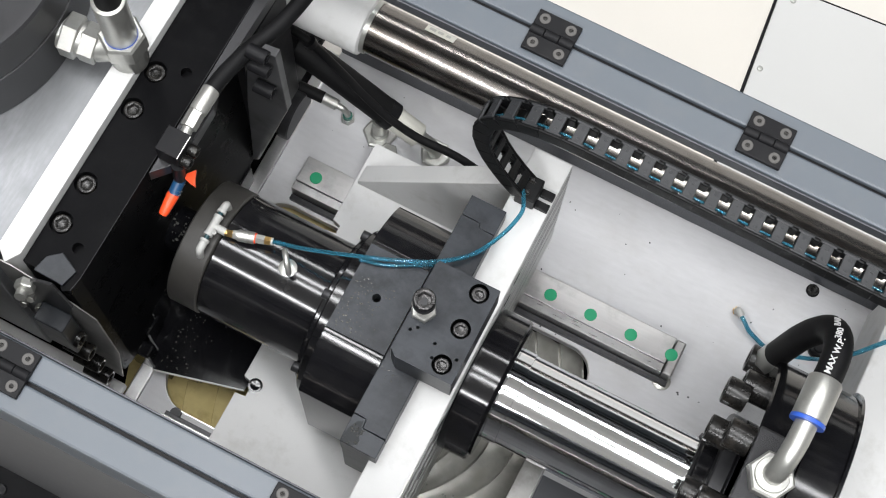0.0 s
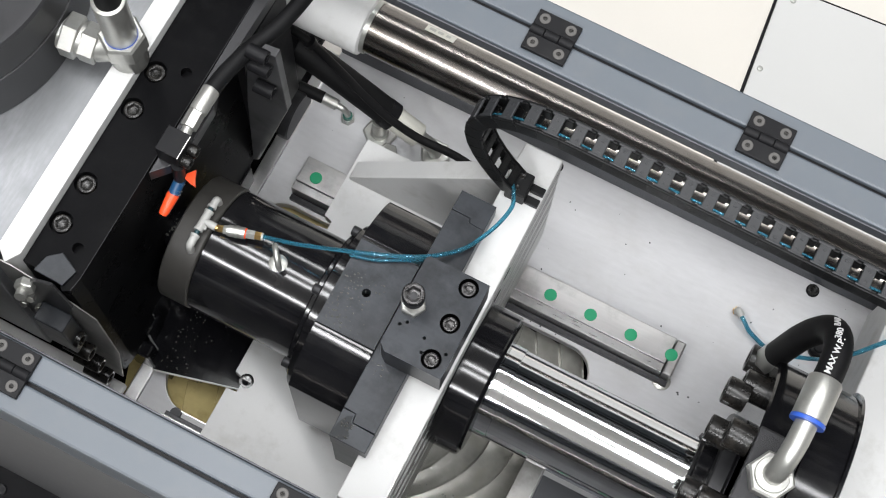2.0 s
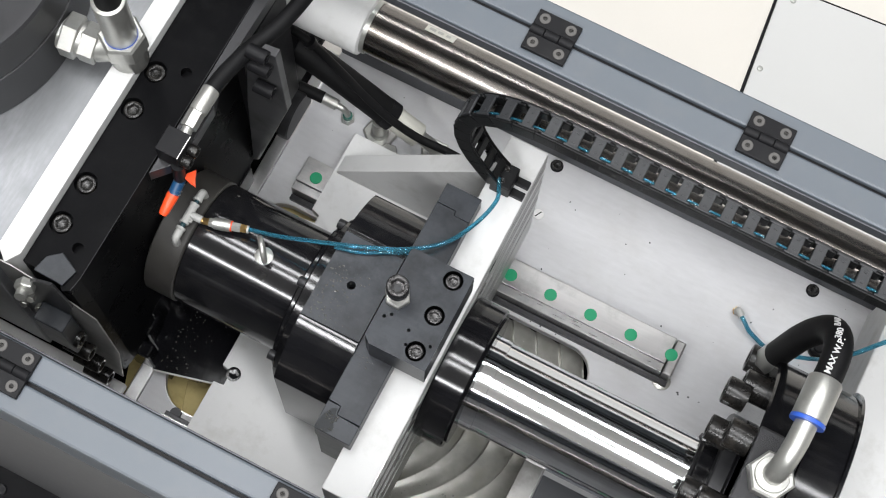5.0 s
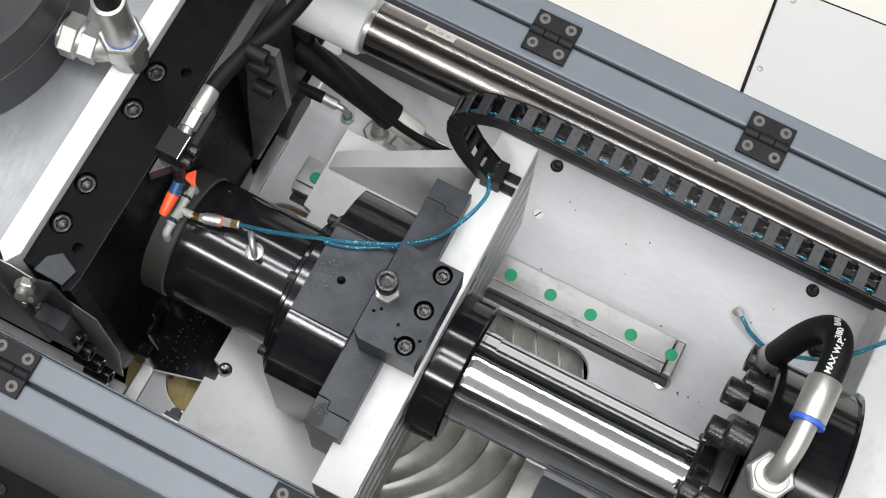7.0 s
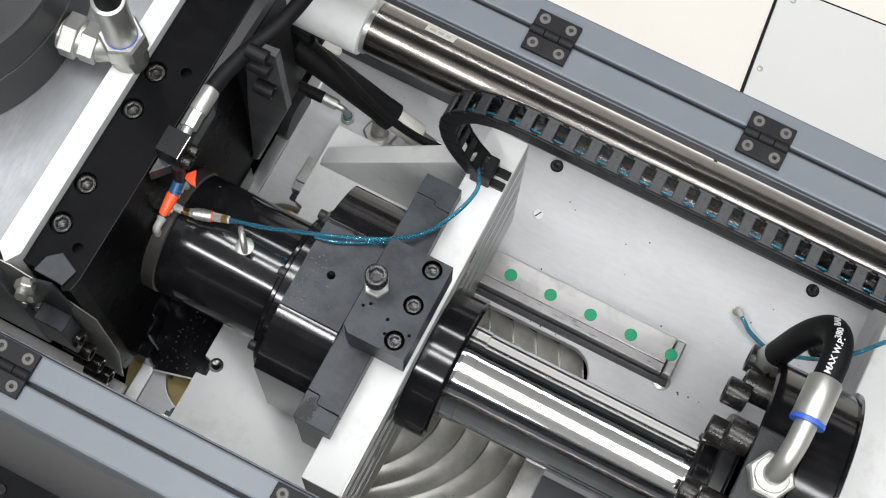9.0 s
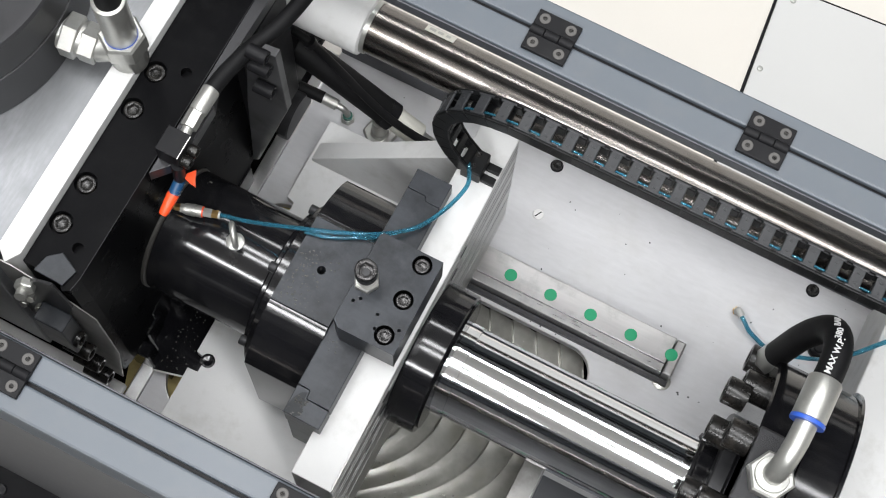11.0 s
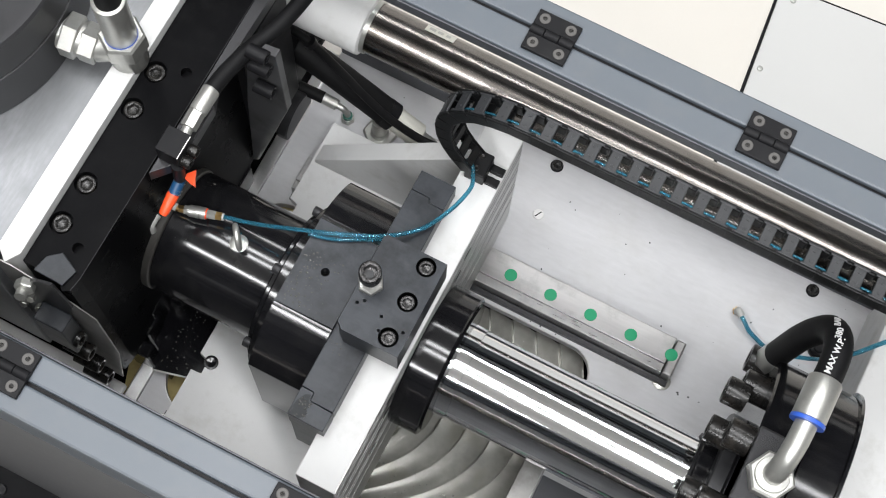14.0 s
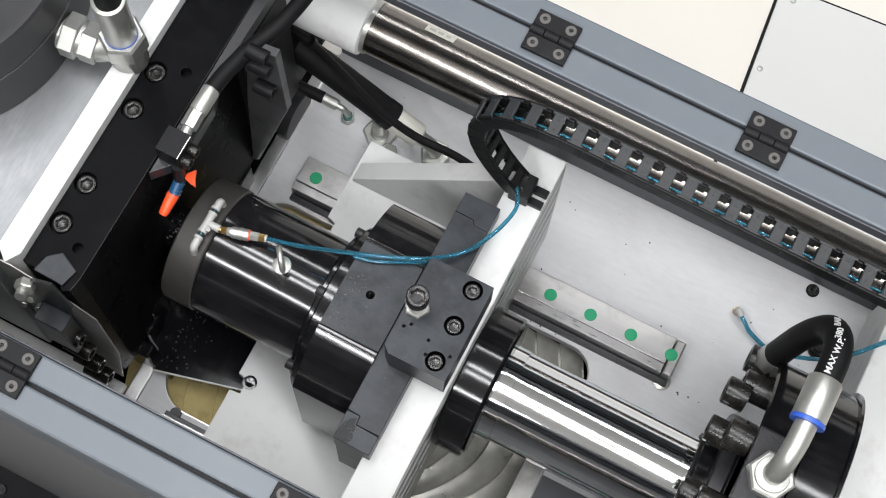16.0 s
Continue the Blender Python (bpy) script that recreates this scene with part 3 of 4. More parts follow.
    part("air_tube", tube(spline(pts2, 8), 0.0024, 12), BLUE_TUBE, c, "clear blue air tube", smooth=60)
    eye = part("eye_bolt", lathe([(0, 0), (0, 0.0125), (0.004, 0.012), (0.006, 0.007), (0.006, 0)], (-0.1975, -0.001, 0.310), (0, 0, 1), 24), ZINC, c, "zinc-plated lifting eye", smooth=40)
    ring = []
    for k in range(25):
        a = 2 * math.pi * k / 24
        ring.append(Vector((-0.1985 + 0.0092 * math.cos(a), 0.0005 - 0.0116 * math.cos(a), 0.333 + 0.0165 * math.sin(a))))
    part("eye", tube(ring, 0.0038, 12), ZINC, eye, smooth=60)
    br = part("chain_bracket", box(0.020, 0.0475, 0.2038, 0.2378, 0.3435, 0.372, 0.002), CHAINP, c, "black nylon chain end bracket")
    for y in (0.2125, 0.2295):
        part("tongue", box(0.0475, 0.066, y - 0.0055, y + 0.0055, 0.3445, 0.352, 0.001), CHAINP, br)
        socket_screw(br, (0.033, y, 0.372), (0, 0, 1), 0.004, 0.002)



AX = 0.226


def carriage():
    c = thing("injection_carriage", "injection unit carriage with black barrel on a white steel base", "machine carriage")
    bp = part("base_plate", add_prism(bmesh.new(), [(-0.228, -0.3), (-0.228, -0.135), (-0.211, -0.135), (-0.211, -0.112), (-0.228, -0.109), (-0.228, 0.137), (-0.213, 0.137), (-0.213, 0.152), (-0.228, 0.155), (-0.228, 0.29), (0.02, 0.29), (0.02, -0.3)],
              lambda u, v, w: Vector((u, v, 0.035 + w)), 0.02, 0.001), WHITE, c, "white painted base plate with notches")
    part("hole", lathe([(0, 0), (0, 0.0095), (0.0008, 0.0105), (0.0012, 0.0105), (0.0012, 0.007), (0.0006, 0)], (-0.207, -0.114, 0.0549), (0, 0, 1), 24), BLACK, bp, "dark threaded hole")
    part("end_plate", box(0.013, 0.067, -0.232, 0.284, 0.035, 0.343, 0.0015), WHITE, c, "white painted upright plate")
    part("plate_face", box(0.067, 0.0675, -0.231, 0.283, 0.037, 0.341, 0.0), MILLED, c, "bare milled face of the upright plate")
    for z, h in ((0.318, 0.004), (0.296, 0.010), (0.262, 0.006), (0.236, 0.012), (0.198, 0.005), (0.17, 0.014), (0.125, 0.006)):
        part("tool_band", box(0.0676, 0.0680, -0.2305, 0.2825, z, z + h, 0.0), GALV_DARK, c, "darker milling band")
    for y, z in ((0.125, 0.30), (0.10, 0.275), (0.07, 0.25), (-0.09, 0.30), (-0.10, 0.262), (-0.12, 0.235), (-0.14, 0.2)):
        part("slot", box(0.0676, 0.0683, y - 0.009, y + 0.009, z, z + 0.006, 0.0), BLACK_MATT, c)
    for y in (0.235,):
        g = bmesh.new()
        add_prism(g, [(-0.222, 0.055), (-0.222, 0.064), (0.000, 0.341), (0.0135, 0.341), (0.0135, 0.055)], lambda u, v, w: Vector((u, y - 0.014 + w, v)), 0.028, 0.001)
        part("gusset", g, WHITE, c)
    # hydraulic motor block with milled flats
    pts = []
    r, flat, side = 0.167, 0.065, 0.136
    a0, a1 = math.atan2(0.1538, 0.065), math.atan2(0.097, 0.136)
    for k in range(9):
        a = a1 + (a0 - a1) * k / 8
        pts.append((r * math.cos(a), r * math.sin(a)))
    pts = pts + [(0.06, 0.1538), (0.06, 0.125), (-0.06, 0.125), (-0.06, 0.1538)] + [(-u, v) for u, v in reversed(pts)]
    pts = pts + [(-side, -0.12), (side, -0.12)]
    part("motor_block", add_prism(bmesh.new(), pts, lambda u, v, w: Vector((-0.108 + w, u, AX + v)), 0.082, 0.001), BLACK, c, "black steel block with milled flats", smooth=12)
    # plate paler than the block's sides: the top's sheen is in its colour
    part("block_top", pierced([(-0.1075, -0.0595), (-0.0268, -0.0595), (-0.0268, 0.0595), (-0.1075, 0.0595)], [(-0.069, 0.0, 0.0056)], 0.3520, 0.3802, 0.024), BLACK_TOP, c, "oil-spotted milled top of the block, its sheen painted in paler")
    flat = lambda u, v, w: Vector((u, v, 0.33 + w))
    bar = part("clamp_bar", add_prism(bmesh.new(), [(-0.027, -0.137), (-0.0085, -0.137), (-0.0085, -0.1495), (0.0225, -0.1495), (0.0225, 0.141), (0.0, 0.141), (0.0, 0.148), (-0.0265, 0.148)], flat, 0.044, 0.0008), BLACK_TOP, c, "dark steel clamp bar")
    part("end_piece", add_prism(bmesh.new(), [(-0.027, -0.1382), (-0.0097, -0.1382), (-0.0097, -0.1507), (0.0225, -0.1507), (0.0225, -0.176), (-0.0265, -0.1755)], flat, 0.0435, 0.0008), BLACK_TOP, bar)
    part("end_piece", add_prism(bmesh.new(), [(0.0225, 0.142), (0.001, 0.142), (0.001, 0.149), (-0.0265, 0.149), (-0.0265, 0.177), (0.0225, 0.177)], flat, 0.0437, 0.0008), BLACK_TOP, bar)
    random.seed(4)
    chip = [(-0.026, -0.1745), (-0.012, -0.175), (-0.006, -0.1715), (-0.0045, -0.165), (-0.0085, -0.160), (-0.006, -0.153), (-0.0105, -0.151), (-0.0115, -0.142), (-0.018, -0.145), (-0.0235, -0.155), (-0.0255, -0.166)]
    part("grease_patch", add_prism(bmesh.new(), chip, lambda u, v, w: Vector((u, v, 0.3735 + w)), 0.0006), OILY_GREY, bar, "wet grey grease on the bar's end")
    part("bar_wedge", add_prism(bmesh.new(), [(-0.0265, 0.329), (0.0225, 0.329), (0.0125, 0.2), (-0.0265, 0.2)], lambda u, v, w: Vector((u, -0.174 + w, v)), 0.345, 0.001), BLACK_TOP, c)
    holes = [(0.045, y, 0.0125) for y in (0.049, 0.0, -0.049)] + [(x, y, 0.0022) for x, y in ((-0.008, -0.028), (-0.001, -0.022), (0.058, -0.036), (0.031, -0.047), (0.026, -0.03))]
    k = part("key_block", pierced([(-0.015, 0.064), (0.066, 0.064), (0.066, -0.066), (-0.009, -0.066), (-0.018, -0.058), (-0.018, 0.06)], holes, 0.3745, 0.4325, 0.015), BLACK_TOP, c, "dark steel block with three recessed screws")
    for y in (0.049, 0.0, -0.049):
        # black cup lining each recess, the shade painted as colour
        part("recess_shade", lathe([(0, 0), (0, 0.0124), (0.0145, 0.0124), (0.0145, 0.0122), (0.0004, 0.0122), (0.0004, 0)], (0.045, y, 0.4176), (0, 0, 1), 28), PIT, k, "black cup that deepens the screw recess's shade")
        socket_screw(k, (0.045, y, 0.4181), (0, 0, 1), 0.0092, 0.0125, mat=SCREW)
    # black disc paints the shade at the bottom of the hole
    part("pin_hole", lathe([(0, 0), (0, 0.0055), (0.0003, 0.0054), (0.0003, 0)], (-0.069, 0.0, 0.3563), (0, 0, 1), 20), PIT, c)
    hexagon(k, (-0.0045, 0.0, 0.4327), (0, 0, 1), 0.0165, 0.011)
    part("stud", lathe(rod_profile(0.03, 0.0085, 0.0005), (-0.0045, 0.0, 0.4430), (0, 0, 1), 20), GUN, k, smooth=40)
    socket_screw(k, (-0.0045, 0.0, 0.4640), (0, 0, 1), 0.0138, 0.020, mat=SCREW)
    # barrel and flanges
    part("barrel", lathe(rod_profile(0.156, 0.0868, 0.001), (-0.293, 0, AX), (1, 0, 0), 72), BLACK, c, "black oxide steel barrel", smooth=40)
    part("barrel_ring", lathe(rod_profile(0.044, 0.0885, 0.002), (-0.338, 0, AX), (1, 0, 0), 72), RING_GREY, c, "worn grey ring at the barrel's end", smooth=40)
    part("nozzle", lathe([(0, 0), (0, 0.012), (0.05, 0.03), (0.2, 0.032), (0.2, 0)], (-0.52, 0, AX), (1, 0, 0), 40), OILY, c, "oily black nozzle", smooth=40)
    part("motor_flange", lathe([(0, 0), (0, 0.104), (0.002, 0.106), (0.008, 0.106), (0.0085, 0.116), (0.0105, 0.118), (0.028, 0.118), (0.028, 0)], (-0.1365, 0, AX), (1, 0, 0), 72), BLACK, c, "stepped black flange", smooth=40)
    part("rod_flange", lathe(rod_profile(0.043, 0.1, 0.002), (0.0685, 0, AX), (1, 0, 0), 72), BLACK, c, smooth=40)
    part("rod_ring", lathe([(0, 0.0645), (0, 0.0905), (0.003, 0.0915), (0.003, 0.0645)], (0.1115, 0, AX), (1, 0, 0), 72), BLACK, c, smooth=40)
    part("rod_collar", lathe([(0, 0.0641), (0, 0.0655), (0.02, 0.0655), (0.0205, 0.0641)], (0.1145, 0, AX), (1, 0, 0), 96), CHROME, c, "bright end collar of the rod", smooth=40)
    for k in range(6):
        a = 2 * math.pi * (k + 0.62) / 6
        socket_screw(c, (-0.128, 0.111 * math.cos(a), AX + 0.111 * math.sin(a)), (-1, 0, 0), 0.0068, 0.010, mat=GUN)
    fittings(c)
    random.seed(41)
    spots = [((random.uniform(-0.106, -0.085) + 0.04 * random.random() ** 3, random.uniform(-0.055, 0.02), 0.3801), (0, 0, 1), random.uniform(0.0004, 0.0014)) for _ in range(110)]
    spots += [((random.uniform(-0.025, 0.0), random.uniform(-0.085, -0.07), 0.3739), (0, 0, 1), random.uniform(0.0004, 0.001)) for _ in range(25)]
    spots += [((random.uniform(-0.0255, -0.005), random.uniform(-0.174, -0.15), 0.3742), (0, 0, 1), random.uniform(0.0005, 0.0016)) for _ in range(30)]
    for _ in range(70):
        a, x = random.gauss(-0.1, 0.35), random.uniform(-0.42, -0.345)
        n = Vector((0, math.sin(a), math.cos(a)))
        spots.append((Vector((x, 0, AX)) + n * 0.0316, n, random.uniform(0.0006, 0.0024)))
    for _ in range(8):
        a, x = random.uniform(-0.5, 0.9), random.uniform(-0.285, -0.26)
        n = Vector((0, math.sin(a), math.cos(a)))
        spots.append((Vector((x, 0, AX)) + n * 0.0867, n, random.uniform(0.0006, 0.002)))
    oil_beads(c, spots)
    part("piston_rod", lathe(rod_profile(0.42, 0.064, 0.001), (0.111, 0, AX), (1, 0, 0), 96), CHROME, c, "mirror-bright chromed rod", smooth=40)
    return c


# ---- the static cylinder cap ----
def cylinder_cap():
    t = thing("cylinder_cap", "black steel hydraulic cylinder cap with large cap screws", "hydraulic cylinder")
    part("front_body", lathe(rod_profile(0.058, 0.2, 0.003), (0.412, 0, AX), (1, 0, 0), 96), BLACK, t, smooth=40)
    part("rear_body", lathe([(0, 0), (0, 0.195), (0.001, 0.2), (0.05, 0.2), (0.051, 0.206), (0.055, 0.206), (0.057, 0.2), (0.057, 0)], (0.4705, 0, AX), (1, 0, 0), 96), BLACK, t, smooth=40)
    part("gland", lathe([(0, 0.0655), (0, 0.076), (0.002, 0.078), (0.045, 0.078), (0.045, 0.0655)], (0.372, 0, AX), (1, 0, 0), 64), BLACK, t, "black rod gland", smooth=40)
    part("wiper", lathe([(0, 0.0645), (0, 0.071), (0.003, 0.072), (0.004, 0.0645)], (0.369, 0, AX), (1, 0, 0), 64), BLACK_MATT, t, smooth=40)
    part("inner_flange", lathe(rod_profile(0.02, 0.112, 0.002), (0.392, 0, AX), (1, 0, 0), 72), GUN, t, smooth=40)
    for y, z in ((0.045, 0.395), (0.132, 0.316), (0.190, 0.240), (-0.046, 0.395), (-0.13, 0.33)):
        socket_screw(t, (0.415, y, z), (-1, 0, 0), 0.0195, 0.034, label="large black cap screw")
    for y, z in ((0.056, 0.330), (0.112, 0.325), (-0.03, 0.335)):
        socket_screw(t, (0.394, y, z), (-1, 0, 0), 0.0185, 0.030, label="large black cap screw")
    b = part("port_block", box(0.412, 0.469, -0.07, 0.062, 0.36, 0.428, 0.003), KNURL, t, "black knurled port block")
    return t


def cap_hose():
    h = thing("pressure_hose", "black hydraulic hose with zinc-plated ends and white print", "hydraulic hose")
    hexagon(h, (0.444, 0.008, 0.4285), (0, 0, 1), 0.0295, 0.020)
    part("nut_collar", lathe([(0, 0), (0, 0.0215), (0.005, 0.0205), (0.006, 0.016), (0.006, 0)], (0.444, 0.008, 0.4484), (0, 0, 1), 28), ZINC, h, smooth=40)
    part("pipe", tube(spline([(0.444, 0.008, 0.45), (0.4445, 0.01, 0.468), (0.446, 0.022, 0.485), (0.4475, 0.042, 0.495), (0.448, 0.07, 0.5)], 8), 0.0135, 20), ZINC, h, "bent zinc-plated pipe", smooth=60)
    part("blue_ring", tube([(0.448, 0.066, 0.4997), (0.448, 0.071, 0.5)], 0.0212, 28), BLUE_RING, h, "blue plastic ring", smooth=40)
    part("ferrule", tube([(0.448, 0.071, 0.5), (0.448, 0.074, 0.5), (0.448, 0.121, 0.5), (0.448, 0.123, 0.5)], 0.0205, 28, [0.019, 0.0205, 0.0205, 0.019]), ZINC, h, "crimped steel ferrule", smooth=40)
    part("hose", tube(spline([(0.448, 0.118, 0.5), (0.4485, 0.14, 0.5), (0.447, 0.162, 0.497), (0.442, 0.182, 0.485), (0.434, 0.194, 0.463), (0.425, 0.197, 0.43), (0.417, 0.197, 0.385), (0.412, 0.196, 0.335), (0.408, 0.194, 0.29)], 8), 0.0172, 24), RUBBER, h, "black rubber hose", smooth=60)
    part("lower_ferrule", tube([(0.4085, 0.1945, 0.292), (0.405, 0.193, 0.262)], 0.0180, 24), ZINC, h, "zinc-plated ferrule", smooth=40)
    part("lower_nut", tube([(0.405, 0.193, 0.262), (0.403, 0.192, 0.246)], 0.0185, 6), ZINC, h)
    part("lower_pipe", tube(spline([(0.403, 0.192, 0.25), (0.402, 0.188, 0.235), (0.402, 0.180, 0.222), (0.418, 0.178, 0.218)], 6), 0.012, 16), ZINC, h, smooth=60)
    for body, m in (("MAX W.P.", Matrix.Translation((0.4435, 0.1255, 0.5168)) @ pose(0, 0, 0, 0, -14, 0) @ pose(0, 0, 0, 0, 0, 90)),
                    ("380", Matrix.Translation((0.4395, 0.1705, 0.5115)) @ pose(0, 0, 0, -18, -16, 6) @ pose(0, 0, 0, 0, 0, 93)),
                    ("BAR", Matrix.Translation((0.4345, 0.1875, 0.5035)) @ pose(0, 0, 0, -42, -14, 14) @ pose(0, 0, 0, 0, 0, 96))):
        d = bpy.data.curves.new("print", "FONT")
        d.body, d.size, d.extrude, d.offset, d.align_x, d.align_y = body, 0.0105, 0.0003, 0.0002, "LEFT", "CENTER"
        d.materials.append(PRINT)
        tx = new("print", d)
        tx.parent = h
        tx.matrix_local = m
        tagged(tx, "white print on the hose")
    return h


def loose_tube():
    t = thing("loose_air_tube", "clear blue air tube with a brass elbow on the bed", "air tube")
    part("tube", tube(spline([(0.364, 0.316, 0.016), (0.376, 0.307, 0.014), (0.392, 0.298, 0.008), (0.43, 0.287, 0.012), (0.486, 0.298, 0.03), (0.500, 0.285, 0.12), (0.512, 0.278, 0.185), (0.5413, 0.309, 0.192), (0.59, 0.36, 0.192), (0.65, 0.40, 0.192)], 8), 0.0033, 12), BLUE_TUBE, t, smooth=60)
    part("elbow", tube(spline([(0.359, 0.321, 0.0), (0.3595, 0.3205, 0.010), (0.361, 0.319, 0.0155), (0.368, 0.313, 0.0155)], 4), 0.0055, 12), WHITE_PLASTIC, t, "white push-in elbow", smooth=50)
    part("brass_nut", lathe([(0, 0), (0, 0.0065), (0.006, 0.0065), (0.006, 0)], (0.359, 0.3215, 0), (0, 0, 1), 6), BRASS, t)
    cap = thing("rubber_plug", "black rubber plug standing on the bed", "plug")
    part("plug", lathe([(0, 0), (0, 0.013), (0.006, 0.013), (0.008, 0.010), (0.022, 0.010), (0.024, 0.008), (0.024, 0)], (0.488, 0.322, 0), (0, 0, 1), 24), BLACK_MATT, cap, smooth=40)


# ---- the platen side ----
def platen():
    p = thing("fixed_platen", "white and black steel platen of the machine", "machine platen")
    part("white_plate", add_prism(bmesh.new(), [(-0.479, -0.17), (-0.461, -0.186), (-0.4495, -0.168), (-0.4485, 0.7), (-0.4765, 0.7)], lambda u, v, w: Vector((u, v, 0.1 + w)), 0.375, 0.001), WHITE, p, "white painted plate edge")
    part("black_plate", pierced([(-0.4478, -0.172), (-0.4, -0.172), (-0.388, -0.183), (-0.38, -0.178), (-0.377, -0.16), (-0.372, 0.6), (-0.4478, 0.6)],
         [(-0.4325, y, 0.0145) for y in (0.1095, 0.0545, -0.0545, -0.1105)] + [(-0.3985, y, 0.007) for y in (-0.129, 0.126)], 0.06, 0.46, 0.012), PLATEN_BLACK, p, "oily black steel plate")
    part("worn_edge", tube([(-0.3735, 0.3, 0.4598), (-0.3770, -0.16, 0.4598), (-0.380, -0.178, 0.4598)], 0.0004, 6), GUN, p, "worn edge")
    part("steel_deck", box(-1.3, -0.4795, -0.2, 0.8, 0.1, 0.455, 0.002), BRUSHED, p, "bare machined steel deck")
    for y in (0.1095, 0.0545, -0.0545, -0.1105):
        socket_screw(p, (-0.4325, y, 0.4481), (0, 0, 1), 0.0115, 0.010)
    part("corner_block", add_prism(bmesh.new(), [(-0.43, -0.176), (-0.39, -0.178), (-0.384, -0.155), (-0.41, -0.142), (-0.425, -0.155)], lambda u, v, w: Vector((u, v, 0.4603 + w)), 0.004, 0.001), BLACK_TOP, p)
    part("cheek", add_prism(bmesh.new(), [(-0.5, 0.03), (-0.5, 0.472), (-0.452, 0.472), (-0.39, 0.44), (-0.352, 0.40), (-0.354, 0.225), (-0.385, 0.03)], lambda u, v, w: Vector((u, -0.1860 + w, v)), 0.0015), BARE, p, "bare steel cheek plate")
    part("cheek", add_prism(bmesh.new(), [(-0.375, 0.06), (-0.36, 0.3), (-0.342, 0.49), (-0.301, 0.50), (-0.297, 0.335), (-0.364, 0.073)], lambda u, v, w: Vector((u, 0.181 + w, v)), 0.012, 0.001), BARE_DARK, p, "dark steel cheek plate")
    part("sensor_block", box(-0.43, -0.388, -0.2155, -0.1905, 0.27, 0.375, 0.002), BLACK_TOP, p)
    for z in (0.305, 0.235, 0.165, 0.095):
        socket_screw(p, (-0.42, -0.203, z), (1, 0, 0), 0.0115, 0.038, label="black cap screw")
    for z in (0.512, 0.472, 0.407):
        socket_screw(p, (-0.331, 0.170, z), (1, 0, 0), 0.0095, 0.026, mat=BLACK_MATT, label="black cap screw")
    part("bracket", add_prism(bmesh.new(), [(-0.4590, 0.4118), (-0.4140, 0.4831), (-0.3866, 0.5081), (-0.3763, 0.4281), (-0.4601, 0.1530), (-0.4881, 0.1336), (-0.4903, 0.2299)], lambda u, v, w: Vector((u, -0.1865 - w, v)), 0.004, 0.0008), GUN, p, "dark sensor bracket")
    nut = Vector((-0.4325, -0.1980, 0.4527))
    hexagon(p, nut - Vector((0.0, -0.006, 0.0)), (0.35, -1, 0.45), 0.0125, 0.012)
    part("bolt_end", tube([nut, nut + 0.016 * Vector((0.35, -1, 0.45)).normalized()], 0.007, 14), ZINC, p, smooth=40)
    for at in ((-0.4384, -0.1940, 0.3941), (-0.4377, -0.1940, 0.3489), (-0.4759, -0.1900, 0.2963)):
        hexagon(p, at, (0.3, -1, 0.5), 0.0055, 0.008)
    part("cover_strip", add_prism(bmesh.new(), [(-0.372, -0.01), (-0.345, 0.02), (-0.345, 0.1), (-0.361, 0.14), (-0.352, 0.36), (-0.372, 0.36)], lambda u, v, w: Vector((u, v, 0.44 + w)), 0.024, 0.001), GUN, p, "dark grey cover strip")
    part("rear_block", box(-0.43, -0.36, 0.19, 0.30, 0.1, 0.425, 0.002), BLACK_MATT, p)
    part("disc", lathe(rod_profile(0.018, 0.04, 0.002), (-0.376, 0.285, 0.02), (1, 0, 0), 40), GUN, p, smooth=40)
    part("pit_wall", box(-0.372, -0.3585, -0.18, 0.42, -0.15, -0.051, 0.001), OILY, p)
    part("lower_block", box(-0.46, -0.372, 0.0, 0.17, -0.14, 0.06, 0.002), OILY, p)
    random.seed(7)
    beads = []
    for k in range(16):
        x, y = random.uniform(-0.42, -0.355), random.uniform(-0.15, -0.01)
        a, bb, cc = random.uniform(0.008, 0.022), random.uniform(0.008, 0.022), random.uniform(0.06, 0.13)
        part("linkage_block", box(x - a, x + a, y - bb, y + bb, -0.02, cc, 0.004), OILY, p, "oily black linkage block")
        beads += [((random.uniform(x - a, x + a) * 0.98 + x * 0.02, random.uniform(y - bb, y + bb), cc - 0.0006), (random.uniform(-0.4, 0.4), random.uniform(-0.4, 0.4), 1), random.uniform(0.0006, 0.0026)) for _ in range(7)]
    oil_beads(p, beads)
    part("drip_plate", add_prism(bmesh.new(), [(-0.354, -0.158), (-0.222, -0.124), (-0.20, 0.05), (-0.385, 0.05), (-0.385, -0.140), (-0.3545, -0.150)], lambda u, v, w: Vector((u, v, 0.026 + w)), 0.004, 0.0008), OILY, p, "oily black drip plate")
    part("bright_edge", tube([(-0.354, -0.158, 0.0302), (-0.222, -0.124, 0.0302)], 0.0014, 6), DULL_STEEL, p, "worn bright edge of the drip plate")
    drops = bmesh.new()
    random.seed(21)
    for k in range(110):
        x, y = random.uniform(-0.35, -0.35 + 0.09 * random.random() + 0.01), random.uniform(-0.145, 0.01)
        r = random.uniform(0.0004, 0.0014)
        add_lathe(drops, [(0, r), (r * 0.35, r * 0.85), (r * 0.6, r * 0.4), (r * 0.65, 0)], (x, y, 0.0300), (0, 0, 1), 8)
    tagged(part("oil_drops", drops, DROPS, p, "beads of oil", smooth=80), kind="stuff")
    part("bracket_foot", box(-0.354, -0.335, -0.15, 0.0, -0.03, 0.026, 0.001), OILY, p)
    return p


